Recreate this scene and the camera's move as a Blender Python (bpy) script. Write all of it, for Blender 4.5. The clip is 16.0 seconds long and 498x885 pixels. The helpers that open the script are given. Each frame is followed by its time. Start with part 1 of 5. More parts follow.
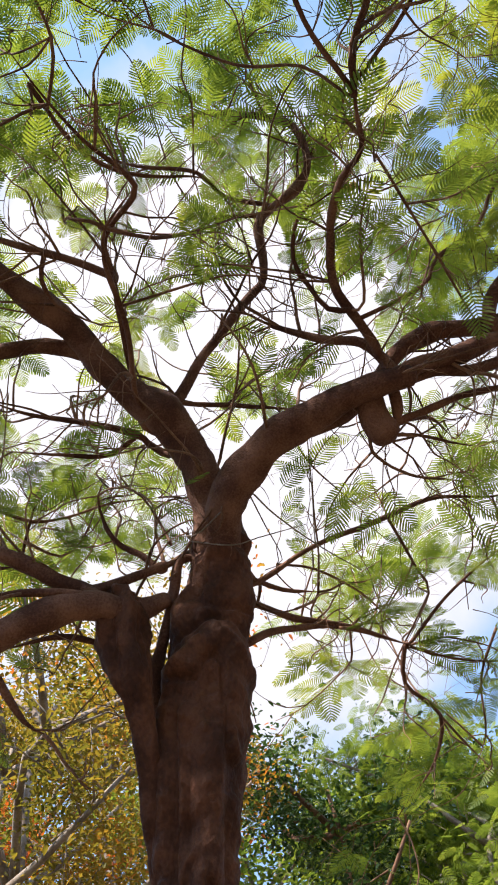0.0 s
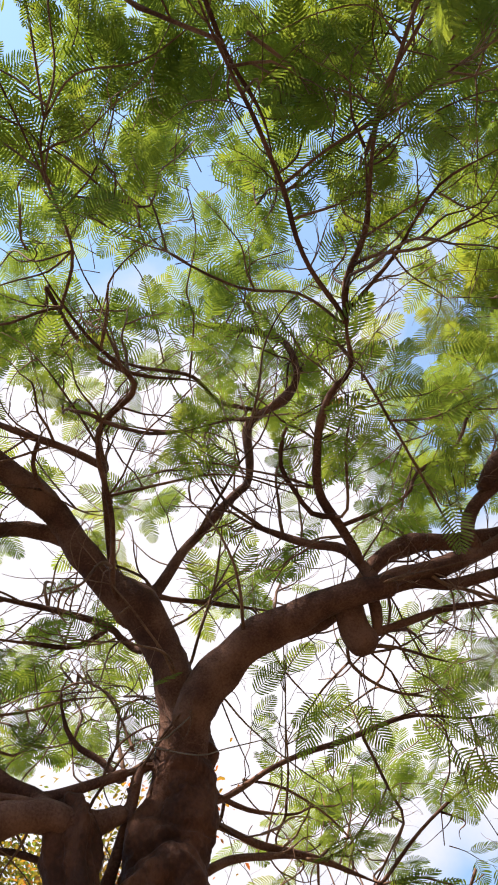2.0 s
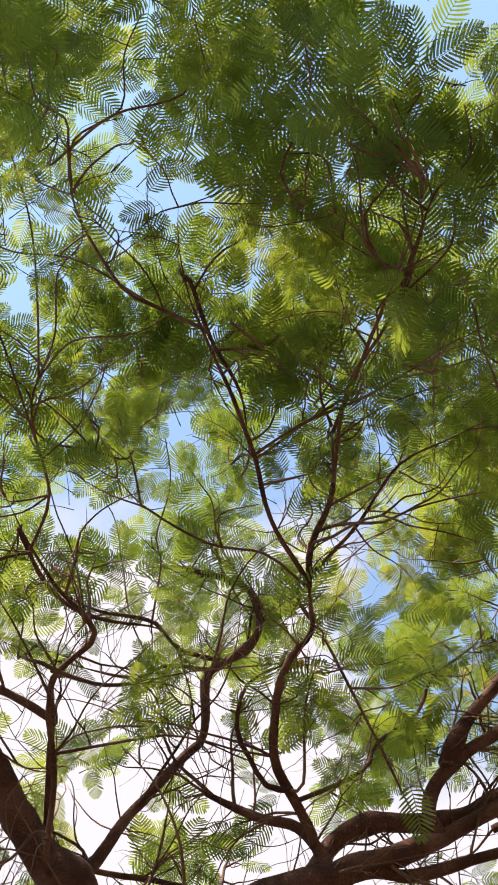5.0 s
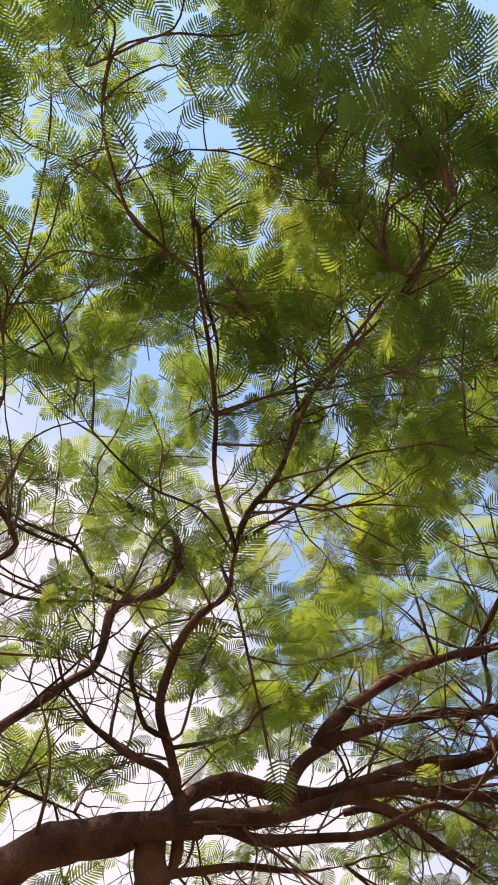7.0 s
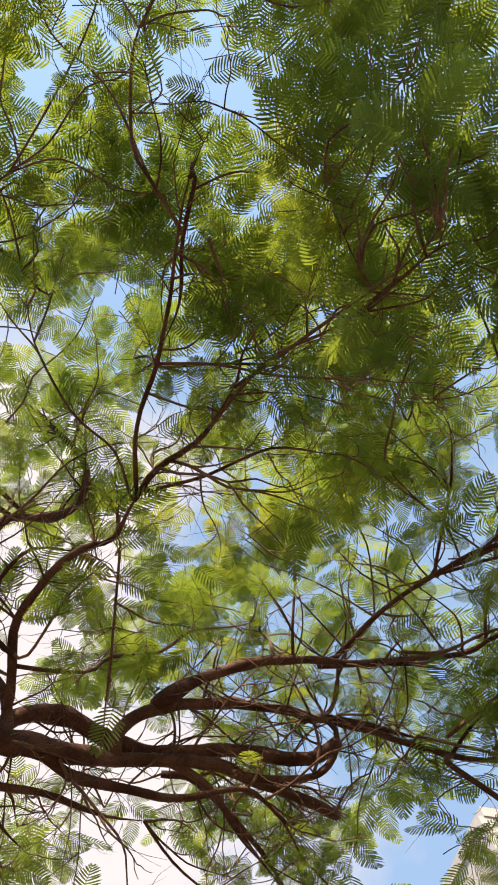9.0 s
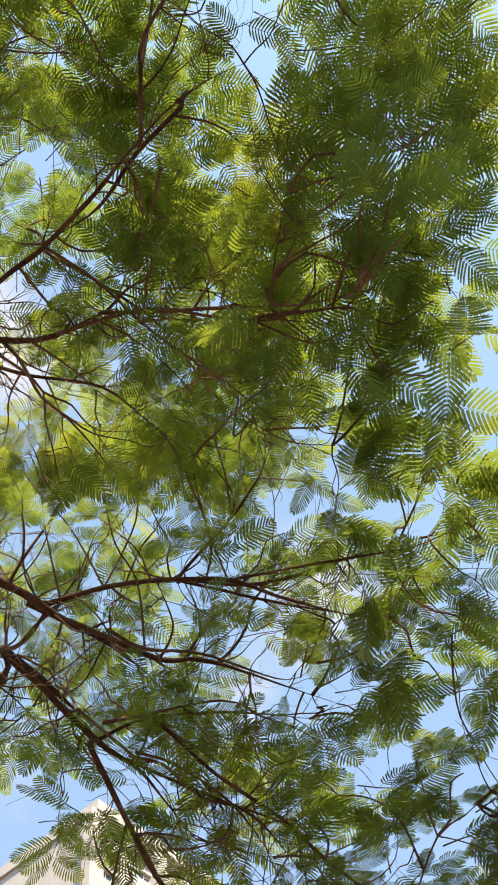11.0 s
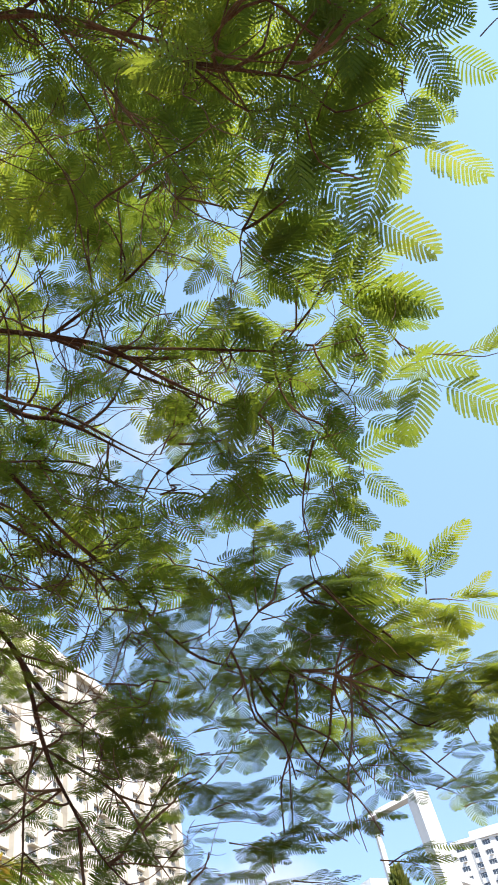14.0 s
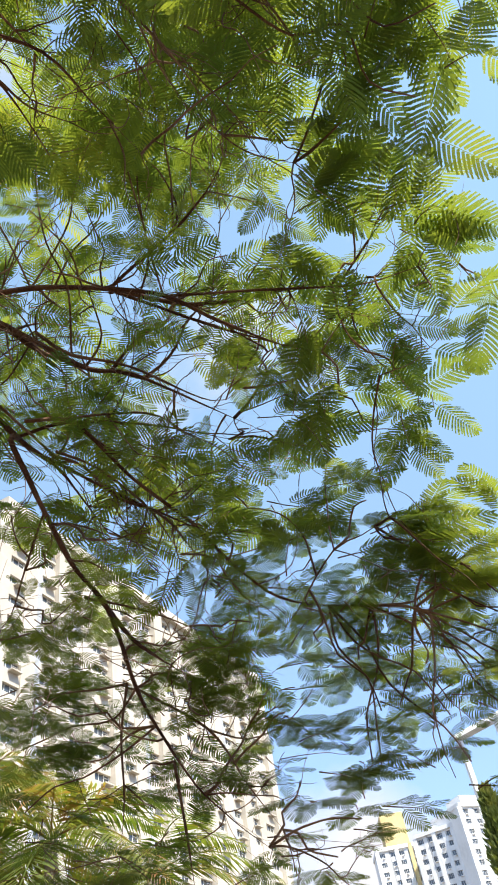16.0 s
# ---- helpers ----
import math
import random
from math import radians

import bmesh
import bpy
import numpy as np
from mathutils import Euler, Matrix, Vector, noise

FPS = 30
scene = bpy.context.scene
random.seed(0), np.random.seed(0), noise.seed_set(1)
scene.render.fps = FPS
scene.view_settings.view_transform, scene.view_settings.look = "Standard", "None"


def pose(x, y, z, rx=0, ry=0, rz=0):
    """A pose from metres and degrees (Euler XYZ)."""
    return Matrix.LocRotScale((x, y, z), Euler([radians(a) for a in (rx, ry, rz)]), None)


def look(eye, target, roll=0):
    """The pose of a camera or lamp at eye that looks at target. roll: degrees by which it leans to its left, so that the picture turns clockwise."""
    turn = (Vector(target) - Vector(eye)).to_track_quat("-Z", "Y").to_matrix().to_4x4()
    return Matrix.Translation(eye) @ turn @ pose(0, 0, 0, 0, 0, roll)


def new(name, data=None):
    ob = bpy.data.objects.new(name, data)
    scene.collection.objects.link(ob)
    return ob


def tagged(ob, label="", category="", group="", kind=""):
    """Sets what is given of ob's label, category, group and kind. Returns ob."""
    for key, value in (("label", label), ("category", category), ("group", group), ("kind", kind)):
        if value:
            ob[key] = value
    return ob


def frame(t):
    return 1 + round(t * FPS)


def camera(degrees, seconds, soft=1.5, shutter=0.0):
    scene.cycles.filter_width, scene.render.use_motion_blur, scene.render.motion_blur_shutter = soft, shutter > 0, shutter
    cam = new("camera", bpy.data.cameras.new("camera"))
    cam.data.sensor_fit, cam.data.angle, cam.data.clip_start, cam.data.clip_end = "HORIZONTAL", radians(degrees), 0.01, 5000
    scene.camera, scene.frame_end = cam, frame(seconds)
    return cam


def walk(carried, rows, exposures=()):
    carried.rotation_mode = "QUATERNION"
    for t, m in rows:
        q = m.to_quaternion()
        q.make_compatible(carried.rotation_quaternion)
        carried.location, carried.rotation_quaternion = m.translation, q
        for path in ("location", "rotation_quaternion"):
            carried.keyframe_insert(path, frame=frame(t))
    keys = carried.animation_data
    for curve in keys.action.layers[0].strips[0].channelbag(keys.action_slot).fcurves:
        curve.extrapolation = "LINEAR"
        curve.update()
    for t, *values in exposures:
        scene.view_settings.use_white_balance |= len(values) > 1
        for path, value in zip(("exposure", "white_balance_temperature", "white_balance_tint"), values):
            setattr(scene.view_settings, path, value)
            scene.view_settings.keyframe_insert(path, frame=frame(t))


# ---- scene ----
cam = camera(35.89, 16.0, 1.85)
# seconds, place, heading to the right of north, tilt above level, lean
PATH = [
    (0.0, 0.221, 0.437, 1.640, -0.00, 52.48, -13.44),
    (0.5, 0.187, 0.422, 1.639, 3.46, 55.60, -14.68),
    (1.0, 0.166, 0.403, 1.626, 6.46, 60.49, -16.57),
    (1.5, 0.162, 0.413, 1.620, 9.68, 64.57, -19.55),
    (2.0, 0.164, 0.405, 1.638, 11.98, 65.88, -19.65),
    (2.5, 0.171, 0.371, 1.630, 17.00, 70.24, -24.44),
    (3.0, 0.166, 0.343, 1.626, 26.46, 74.09, -33.39),
    (3.5, 0.173, 0.325, 1.609, 38.20, 77.24, -44.20),
    (3.7, 0.185, 0.323, 1.605, 48.59, 79.03, -54.70),
    (4.4, 0.192, 0.263, 1.600, 54.30, 79.98, -59.02),
    (5.1, 0.187, 0.165, 1.605, 48.60, 77.91, -50.61),
    (5.8, 0.177, 0.110, 1.605, 43.67, 75.79, -42.18),
    (6.0, 0.170, 0.116, 1.601, 41.45, 74.75, -38.50),
    (6.5, 0.161, 0.101, 1.595, 43.00, 74.13, -36.16),
    (7.0, 0.126, 0.084, 1.620, 48.56, 72.67, -36.15),
    (7.5, 0.147, 0.060, 1.620, 49.34, 72.61, -32.11),
    (8.0, 0.184, 0.053, 1.586, 49.29, 71.63, -27.49),
    (8.5, 0.227, 0.055, 1.559, 50.74, 70.23, -25.77),
    (9.0, 0.239, 0.036, 1.541, 55.33, 69.04, -24.80),
    (9.5, 0.242, 0.040, 1.536, 62.41, 67.67, -26.17),
    (10.0, 0.253, 0.059, 1.534, 70.79, 66.16, -23.25),
    (10.2, 0.261, 0.053, 1.519, 74.27, 65.85, -22.01),
    (10.9, 0.285, 0.038, 1.546, 81.91, 63.44, -18.72),
    (11.6, 0.319, 0.009, 1.605, 87.64, 59.82, -15.67),
    (12.3, 0.348, 0.020, 1.630, 90.61, 56.63, -14.37),
    (12.5, 0.351, 0.027, 1.632, 90.61, 54.99, -13.77),
    (13.0, 0.378, 0.092, 1.611, 92.49, 53.13, -14.49),
    (13.5, 0.397, 0.150, 1.596, 92.59, 49.09, -14.13),
    (14.0, 0.400, 0.153, 1.590, 91.71, 46.18, -13.55),
    (14.5, 0.407, 0.164, 1.588, 90.56, 42.91, -13.28),
    (15.0, 0.387, 0.174, 1.589, 89.16, 42.12, -13.19),
    (15.5, 0.394, 0.162, 1.611, 85.37, 42.58, -11.92),
    (16.0, 0.395, 0.148, 1.620, 83.52, 42.68, -11.59),
]
walk(cam, [(t, pose(x, y, z) @ pose(0, 0, 0, 0, 0, -yaw) @ pose(0, 0, 0, 90 + tilt) @ pose(0, 0, 0, 0, 0, lean)) for t, x, y, z, yaw, tilt, lean in PATH],
     [(0, 1.25, 6650, 14), (3.5, 1.23, 6850, 16), (8, 1.13, 7150, 18), (10, 1.2, 7450, 13), (12.5, 1.35, 6800, 16), (14, 1.33, 6700, 10), (16, 1.26, 6800, 9)])

# ---- light ----
SUN_AZ, SUN_EL = -138.0, 50.0
world = bpy.data.worlds.new("sky")
scene.world = world
world.use_nodes = True
wn, wl = world.node_tree.nodes, world.node_tree.links
wn.clear()
w_out, w_bg = wn.new("ShaderNodeOutputWorld"), wn.new("ShaderNodeBackground")
w_sky = wn.new("ShaderNodeTexSky")
w_sky.sky_type, w_sky.sun_disc = "NISHITA", False
w_sky.sun_elevation, w_sky.sun_rotation = radians(SUN_EL), radians(SUN_AZ)
w_sky.air_density, w_sky.dust_density, w_sky.ozone_density = 1.0, 0.05, 0.5
# thin bright cloud, thicker to the north over the woods
w_co = wn.new("ShaderNodeTexCoord")
w_noise = wn.new("ShaderNodeTexNoise")
w_noise.inputs["Scale"].default_value, w_noise.inputs["Detail"].default_value = 3.2, 6.0
w_dot = wn.new("ShaderNodeVectorMath")
w_dot.operation = "DOT_PRODUCT"
w_dot.inputs[1].default_value = (math.sin(radians(-4)) * math.cos(radians(54)), math.cos(radians(-4)) * math.cos(radians(54)), math.sin(radians(54)))
w_near = wn.new("ShaderNodeMapRange")
w_near.inputs[1].default_value, w_near.inputs[2].default_value = 0.88, 0.99
w_near.inputs[3].default_value, w_near.inputs[4].default_value = -0.10, 0.36
w_add = wn.new("ShaderNodeMath")
w_ramp = wn.new("ShaderNodeMapRange")
w_ramp.inputs[1].default_value, w_ramp.inputs[2].default_value = 0.47, 0.68
w_ramp.inputs[3].default_value = 0.08
w_mix = wn.new("ShaderNodeMix")
w_mix.data_type = "RGBA"
w_mix.inputs["B"].default_value = (2.85, 2.88, 3.1, 1)
wl.new(w_co.outputs["Generated"], w_noise.inputs["Vector"])
wl.new(w_co.outputs["Generated"], w_dot.inputs[0])
wl.new(w_dot.outputs["Value"], w_near.inputs[0])
wl.new(w_noise.outputs["Fac"], w_add.inputs[0])
wl.new(w_near.outputs[0], w_add.inputs[1])
w_low = wn.new("ShaderNodeVectorMath")
w_low.operation = "DOT_PRODUCT"
w_low.inputs[1].default_value = (math.sin(radians(85)) * math.cos(radians(13)), math.cos(radians(85)) * math.cos(radians(13)), math.sin(radians(13)))
w_bank = wn.new("ShaderNodeMapRange")
w_bank.inputs[1].default_value, w_bank.inputs[2].default_value = 0.992, 0.9995
w_bank.inputs[3].default_value, w_bank.inputs[4].default_value = 0.0, 0.20
w_veil, w_white, w_both = wn.new("ShaderNodeVectorMath"), wn.new("ShaderNodeMapRange"), wn.new("ShaderNodeMath")
w_veil.operation = "DOT_PRODUCT"
w_veil.inputs[1].default_value = (math.sin(radians(38)) * math.cos(radians(38)), math.cos(radians(38)) * math.cos(radians(38)), math.sin(radians(38)))
w_white.inputs[1].default_value, w_white.inputs[2].default_value = 0.955, 0.995
w_white.inputs[3].default_value, w_white.inputs[4].default_value = 0.0, 0.34
wl.new(w_co.outputs["Generated"], w_veil.inputs[0])
wl.new(w_veil.outputs["Value"], w_white.inputs[0])
w_sum = wn.new("ShaderNodeMath")
wl.new(w_co.outputs["Generated"], w_low.inputs[0])
wl.new(w_low.outputs["Value"], w_bank.inputs[0])
wl.new(w_add.outputs[0], w_sum.inputs[0])
wl.new(w_bank.outputs[0], w_both.inputs[0])
wl.new(w_white.outputs[0], w_both.inputs[1])
wl.new(w_both.outputs[0], w_sum.inputs[1])
wl.new(w_sum.outputs[0], w_ramp.inputs[0])
wl.new(w_ramp.outputs[0], w_mix.inputs["Factor"])
w_tint = wn.new("ShaderNodeMix")
w_tint.data_type, w_tint.blend_type = "RGBA", "MULTIPLY"
w_tint.inputs["Factor"].default_value = 1.0
w_tint.inputs["B"].default_value = (1.19, 1.33, 1.21, 1)
# clear blue down to the skyline
w_xyz, w_deep, w_clear = wn.new("ShaderNodeSeparateXYZ"), wn.new("ShaderNodeMapRange"), wn.new("ShaderNodeMix")
w_deep.inputs[1].default_value, w_deep.inputs[2].default_value = 0.02, 0.75
w_clear.data_type = "RGBA"
w_clear.inputs["A"].default_value, w_clear.inputs["B"].default_value = (0.30, 0.30, 0.56, 1), (1, 1, 1, 1)
w_dim = wn.new("ShaderNodeMix")
w_dim.data_type, w_dim.blend_type = "RGBA", "MULTIPLY"
w_dim.inputs["Factor"].default_value = 1.0
wl.new(w_co.outputs["Generated"], w_xyz.inputs[0])
wl.new(w_xyz.outputs["Z"], w_deep.inputs[0])
wl.new(w_deep.outputs[0], w_clear.inputs["Factor"])
wl.new(w_sky.outputs[0], w_dim.inputs["A"])
wl.new(w_clear.outputs["Result"], w_dim.inputs["B"])
wl.new(w_dim.outputs["Result"], w_tint.inputs["A"])
wl.new(w_tint.outputs["Result"], w_mix.inputs["A"])
wl.new(w_mix.outputs["Result"], w_bg.inputs["Color"])
w_bg.inputs["Strength"].default_value = 0.15
wl.new(w_bg.outputs[0], w_out.inputs["Surface"])

sun = new("sun", bpy.data.lights.new("sun", "SUN"))
sun.data.energy, sun.data.angle, sun.data.color = 3.85, radians(0.6), (1.0, 0.95, 0.87)
sa, se = radians(SUN_AZ), radians(SUN_EL)
SUN_DIR = Vector((math.sin(sa) * math.cos(se), math.cos(sa) * math.cos(se), math.sin(se)))
sun.matrix_world = look(SUN_DIR * 60, (0, 0, 0))


# ---- materials ----
def surface(name, rough=0.8):
    m = bpy.data.materials.new(name)
    m.use_nodes = True
    n = m.node_tree.nodes
    b = n["Principled BSDF"]
    b.inputs["Roughness"].default_value = rough
    b.inputs["Specular IOR Level"].default_value = 0.25 if rough > 0.7 else 0.5
    return m, n, m.node_tree.links, b


def ramp(n, stops):
    r = n.new("ShaderNodeValToRGB")
    while len(r.color_ramp.elements) < len(stops):
        r.color_ramp.elements.new(0.5)
    for e, (p, c) in zip(r.color_ramp.elements, stops):
        e.position, e.color = p, (*c, 1)
    return r


def grainy(name, dark, mid, light, scale=6.0, fine=60.0, rough=0.85, bump=0.3, stretch=(1, 1, 1), depth=0.01):
    """A weathered surface: blotches, finer grain over them, and relief."""
    m, n, l, b = surface(name, rough)
    co, mp = n.new("ShaderNodeTexCoord"), n.new("ShaderNodeMapping")
    mp.inputs["Scale"].default_value = stretch
    big, small, mix = n.new("ShaderNodeTexNoise"), n.new("ShaderNodeTexNoise"), n.new("ShaderNodeMath")
    big.inputs["Scale"].default_value, big.inputs["Detail"].default_value = scale, 5
    small.inputs["Scale"].default_value, small.inputs["Detail"].default_value = fine, 4
    mix.operation = "MULTIPLY_ADD"
    mix.inputs[1].default_value = 0.45
    r = ramp(n, [(0.45, dark), (0.66, mid), (0.92, light)])
    bp = n.new("ShaderNodeBump")
    bp.inputs["Strength"].default_value, bp.inputs["Distance"].default_value = bump, depth
    l.new(co.outputs["Object"], mp.inputs["Vector"])
    for t in (big, small):
        l.new(mp.outputs[0], t.inputs["Vector"])
    l.new(small.outputs["Fac"], mix.inputs[0])
    l.new(big.outputs["Fac"], mix.inputs[2])
    l.new(mix.outputs[0], r.inputs["Fac"])
    l.new(r.outputs[0], b.inputs["Base Color"])
    l.new(mix.outputs[0], bp.inputs["Height"])
    l.new(bp.outputs[0], b.inputs["Normal"])
    return m


def leafy(name, stops, glow, share=0.5, patch=0.9, rough=0.55):
    """Thin leaves that let light through; the hue drifts from leaf to leaf and from bough to bough."""
    m, n, l, b = surface(name, rough)
    geo, one, co, ns = n.new("ShaderNodeNewGeometry"), n.new("ShaderNodeTexNoise"), n.new("ShaderNodeNewGeometry"), n.new("ShaderNodeTexNoise")
    one.inputs["Scale"].default_value, one.inputs["Detail"].default_value = 5.0, 1
    l.new(co.outputs["Position"], one.inputs["Vector"])
    ns.inputs["Scale"].default_value, ns.inputs["Detail"].default_value = patch, 3
    l.new(co.outputs["Position"], ns.inputs["Vector"])
    a, c = n.new("ShaderNodeMath"), n.new("ShaderNodeMath")
    a.operation, c.operation = "MULTIPLY_ADD", "MULTIPLY_ADD"
    a.inputs[1].default_value, c.inputs[1].default_value = 0.14, 0.42
    l.new(geo.outputs["Random Per Island"], a.inputs[0])
    l.new(ns.outputs["Fac"], a.inputs[2])
    l.new(one.outputs["Fac"], c.inputs[0])
    l.new(a.outputs[0], c.inputs[2])
    r = ramp(n, stops)
    l.new(c.outputs[0], r.inputs["Fac"])
    l.new(r.outputs[0], b.inputs["Base Color"])
    tr, mx, hue = n.new("ShaderNodeBsdfTranslucent"), n.new("ShaderNodeMixShader"), n.new("ShaderNodeMix")
    hue.data_type, hue.blend_type = "RGBA", "MULTIPLY"
    hue.inputs["Factor"].default_value = 1.0
    hue.inputs["B"].default_value = (*glow, 1)
    l.new(r.outputs[0], hue.inputs["A"])
    l.new(hue.outputs["Result"], tr.inputs["Color"])
    mx.inputs[0].default_value = share
    l.new(b.outputs[0], mx.inputs[1])
    l.new(tr.outputs[0], mx.inputs[2])
    l.new(mx.outputs[0], n["Material Output"].inputs["Surface"])
    return m


BARK = grainy("smooth_brown_bark", (0.034, 0.012, 0.0065), (0.070, 0.025, 0.012), (0.15, 0.058, 0.029), 6.0, 55.0, 0.8, 0.8, (1, 1, 0.7), 0.03)
LIMB_BARK = grainy("limb_bark", (0.050, 0.021, 0.0135), (0.105, 0.045, 0.029), (0.24, 0.12, 0.078), 4.5, 90.0, 0.85, 0.9, (1, 1, 1), 0.014)
TWIG_BARK = grainy("twig_bark", (0.055, 0.027, 0.016), (0.14, 0.070, 0.042), (0.32, 0.18, 0.11), 3.0, 80.0, 0.8, 0.2)
VINE_BARK = grainy("pale_vine_bark", (0.12, 0.09, 0.07), (0.22, 0.17, 0.13), (0.34, 0.28, 0.22), 9.0, 90.0, 0.85, 0.3)
PALE_BARK = grainy("pale_grey_bark", (0.10, 0.075, 0.055), (0.22, 0.17, 0.13), (0.36, 0.30, 0.24), 5.0, 50.0, 0.85, 0.4)
LEAF = leafy("feathery_leaf", [(0.50, (0.046, 0.067, 0.021)), (0.72, (0.075, 0.099, 0.025)), (0.92, (0.104, 0.123, 0.029)), (1.0, (0.130, 0.134, 0.032))], (3.1, 3.05, 1.22), 0.56)
AUTUMN = leafy("autumn_leaf", [(0.50, (0.060, 0.067, 0.014)), (0.70, (0.125, 0.115, 0.022)), (0.90, (0.22, 0.14, 0.026)), (1.0, (0.38, 0.105, 0.030))], (2.5, 2.15, 1.15), 0.5, 0.6)
WOODS = leafy("woodland_leaf", [(0.50, (0.040, 0.062, 0.016)), (0.75, (0.085, 0.115, 0.024)), (1.0, (0.155, 0.165, 0.04))], (3.0, 3.0, 1.4), 0.5, 0.5)
DARK_WOODS = leafy("dark_glossy_leaf", [(0.3, (0.015, 0.03, 0.016)), (0.7, (0.03, 0.055, 0.02)), (1.0, (0.06, 0.09, 0.03))], (2.2, 2.6, 1.4), 0.25, 0.7, 0.3)
PALM_LEAF = leafy("palm_frond", [(0.45, (0.04, 0.065, 0.016)), (0.68, (0.09, 0.12, 0.022)), (0.86, (0.17, 0.17, 0.035)), (1.0, (0.24, 0.12, 0.045))], (2.4, 2.6, 1.2), 0.42, 0.9)
CONIFER = leafy("conifer_spray", [(0.5, (0.06, 0.085, 0.02)), (0.75, (0.13, 0.16, 0.03)), (1.0, (0.24, 0.23, 0.055))], (1.8, 1.8, 1.2), 0.3, 1.2, 0.7)
DEAD = leafy("dry_leaf", [(0.3, (0.45, 0.20, 0.02)), (0.7, (0.55, 0.32, 0.05)), (1.0, (0.6, 0.45, 0.15))], (1.4, 1.3, 1.0), 0.4)
PALE = grainy("pale_dry_pod", (0.5, 0.47, 0.38), (0.65, 0.6, 0.5), (0.75, 0.7, 0.6), 20, 120)
CREAM = grainy("cream_render", (0.42, 0.375, 0.31), (0.50, 0.45, 0.375), (0.57, 0.52, 0.445), 0.12, 1.5, 0.85, 0.1)
WHITE_WALL = grainy("white_tower_paint", (0.66, 0.65, 0.63), (0.76, 0.75, 0.73), (0.82, 0.81, 0.79), 0.08, 1.0, 0.85, 0.1)
YELLOW_WALL = grainy("yellow_tower_paint", (0.50, 0.38, 0.17), (0.58, 0.45, 0.22), (0.64, 0.52, 0.28), 0.08, 1.0, 0.85, 0.1)
RECESS_SHADE = grainy("recess_shade_grey", (0.30, 0.31, 0.32), (0.38, 0.39, 0.40), (0.46, 0.47, 0.48), 0.2, 2.0, 0.85, 0.1)
STEEL = grainy("white_steel_paint", (0.60, 0.60, 0.58), (0.74, 0.74, 0.72), (0.80, 0.80, 0.78), 1.5, 20, 0.45, 0.05)
SOIL = grainy("leaf_strewn_soil", (0.05, 0.035, 0.02), (0.10, 0.075, 0.045), (0.16, 0.12, 0.07), 0.8, 14, 0.95, 0.6, (1, 1, 1), 0.05)
GLASS, gn, gl, gb = surface("window_glass", 0.08)
gb.inputs["Base Color"].default_value = (0.09, 0.10, 0.11, 1)
gb.inputs["Specular IOR Level"].default_value = 0.8


# ---- builders ----
def mesh_of(name, verts, faces, material, smooth=True):
    me = bpy.data.meshes.new(name)
    if isinstance(verts, np.ndarray):
        me.vertices.add(len(verts))
        me.vertices.foreach_set("co", verts.astype(np.float32).ravel())
        k = faces.shape[1]
        me.loops.add(faces.size)
        me.loops.foreach_set("vertex_index", faces.astype(np.int32).ravel())
        me.polygons.add(len(faces))
        me.polygons.foreach_set("loop_start", np.arange(0, faces.size, k, dtype=np.int32))
        me.update(calc_edges=True)
    else:
        me.from_pydata(verts, [], faces)
    if smooth:
        me.polygons.foreach_set("use_smooth", np.ones(len(me.polygons), dtype=bool))
    me.materials.append(material)
    return me


def part(name, mesh, parent, label="", kind=""):
    ob = new(name, mesh)
    ob.parent = parent
    return tagged(ob, label, kind=kind)


def thing(name, place, label, category, group="", kind=""):
    ob = new(name)
    ob.location = place
    ob.empty_display_size = 0.2
    return tagged(ob, label, category, group, kind)


def spline(points, step):
    """A smooth line through the points, in steps of about that length."""
    p = [Vector(q) for q in points]
    p = [p[0] * 2 - p[1]] + p + [p[-1] * 2 - p[-2]]
    out = []
    for i in range(1, len(p) - 2):
        k = max(2, int((p[i + 1] - p[i]).length / step))
        for j in range(k):
            t = j / k
            out.append(0.5 * (2 * p[i] + (p[i + 1] - p[i - 1]) * t + (2 * p[i - 1] - 5 * p[i] + 4 * p[i + 1] - p[i + 2]) * t * t + (3 * p[i] - p[i - 1] - 3 * p[i + 1] + p[i + 2]) * t ** 3))
    return out + [p[-2].copy()]


def tube(line, radius, sides, verts, faces, lump=0.0, wave=None):
    """A round, closed tube along a line. radius(s) and wave(s, angle) run with s from 0 to 1."""
    start, n = len(verts), len(line)
    side = Vector((0.31, 0.87, 0.38))
    for i, c in enumerate(line):
        way = (line[min(i + 1, n - 1)] - line[max(i - 1, 0)]).normalized()
        side = (side - way * side.dot(way)).normalized()
        up = way.cross(side)
        s = i / (n - 1)
        r = radius(s)
        for k in range(sides):
            a = 2 * math.pi * k / sides
            d = side * math.cos(a) + up * math.sin(a)
            f = 1.0
            if lump:
                f += lump * noise.noise((c + d * r) * 5.0) + 0.6 * lump * noise.noise((c + d * r) * 13.0) + 0.3 * lump * noise.noise((c + d * r) * 31.0)
            if wave:
                f += wave(s, a)
            verts.append(c + d * (r * f))
    for i in range(n - 1):
        for k in range(sides):
            a, b = start + i * sides + k, start + i * sides + (k + 1) % sides
            faces.append((a, b, b + sides, a + sides))
    faces.append(tuple(start + k for k in reversed(range(sides))))
    faces.append(tuple(start + (n - 1) * sides + k for k in range(sides)))


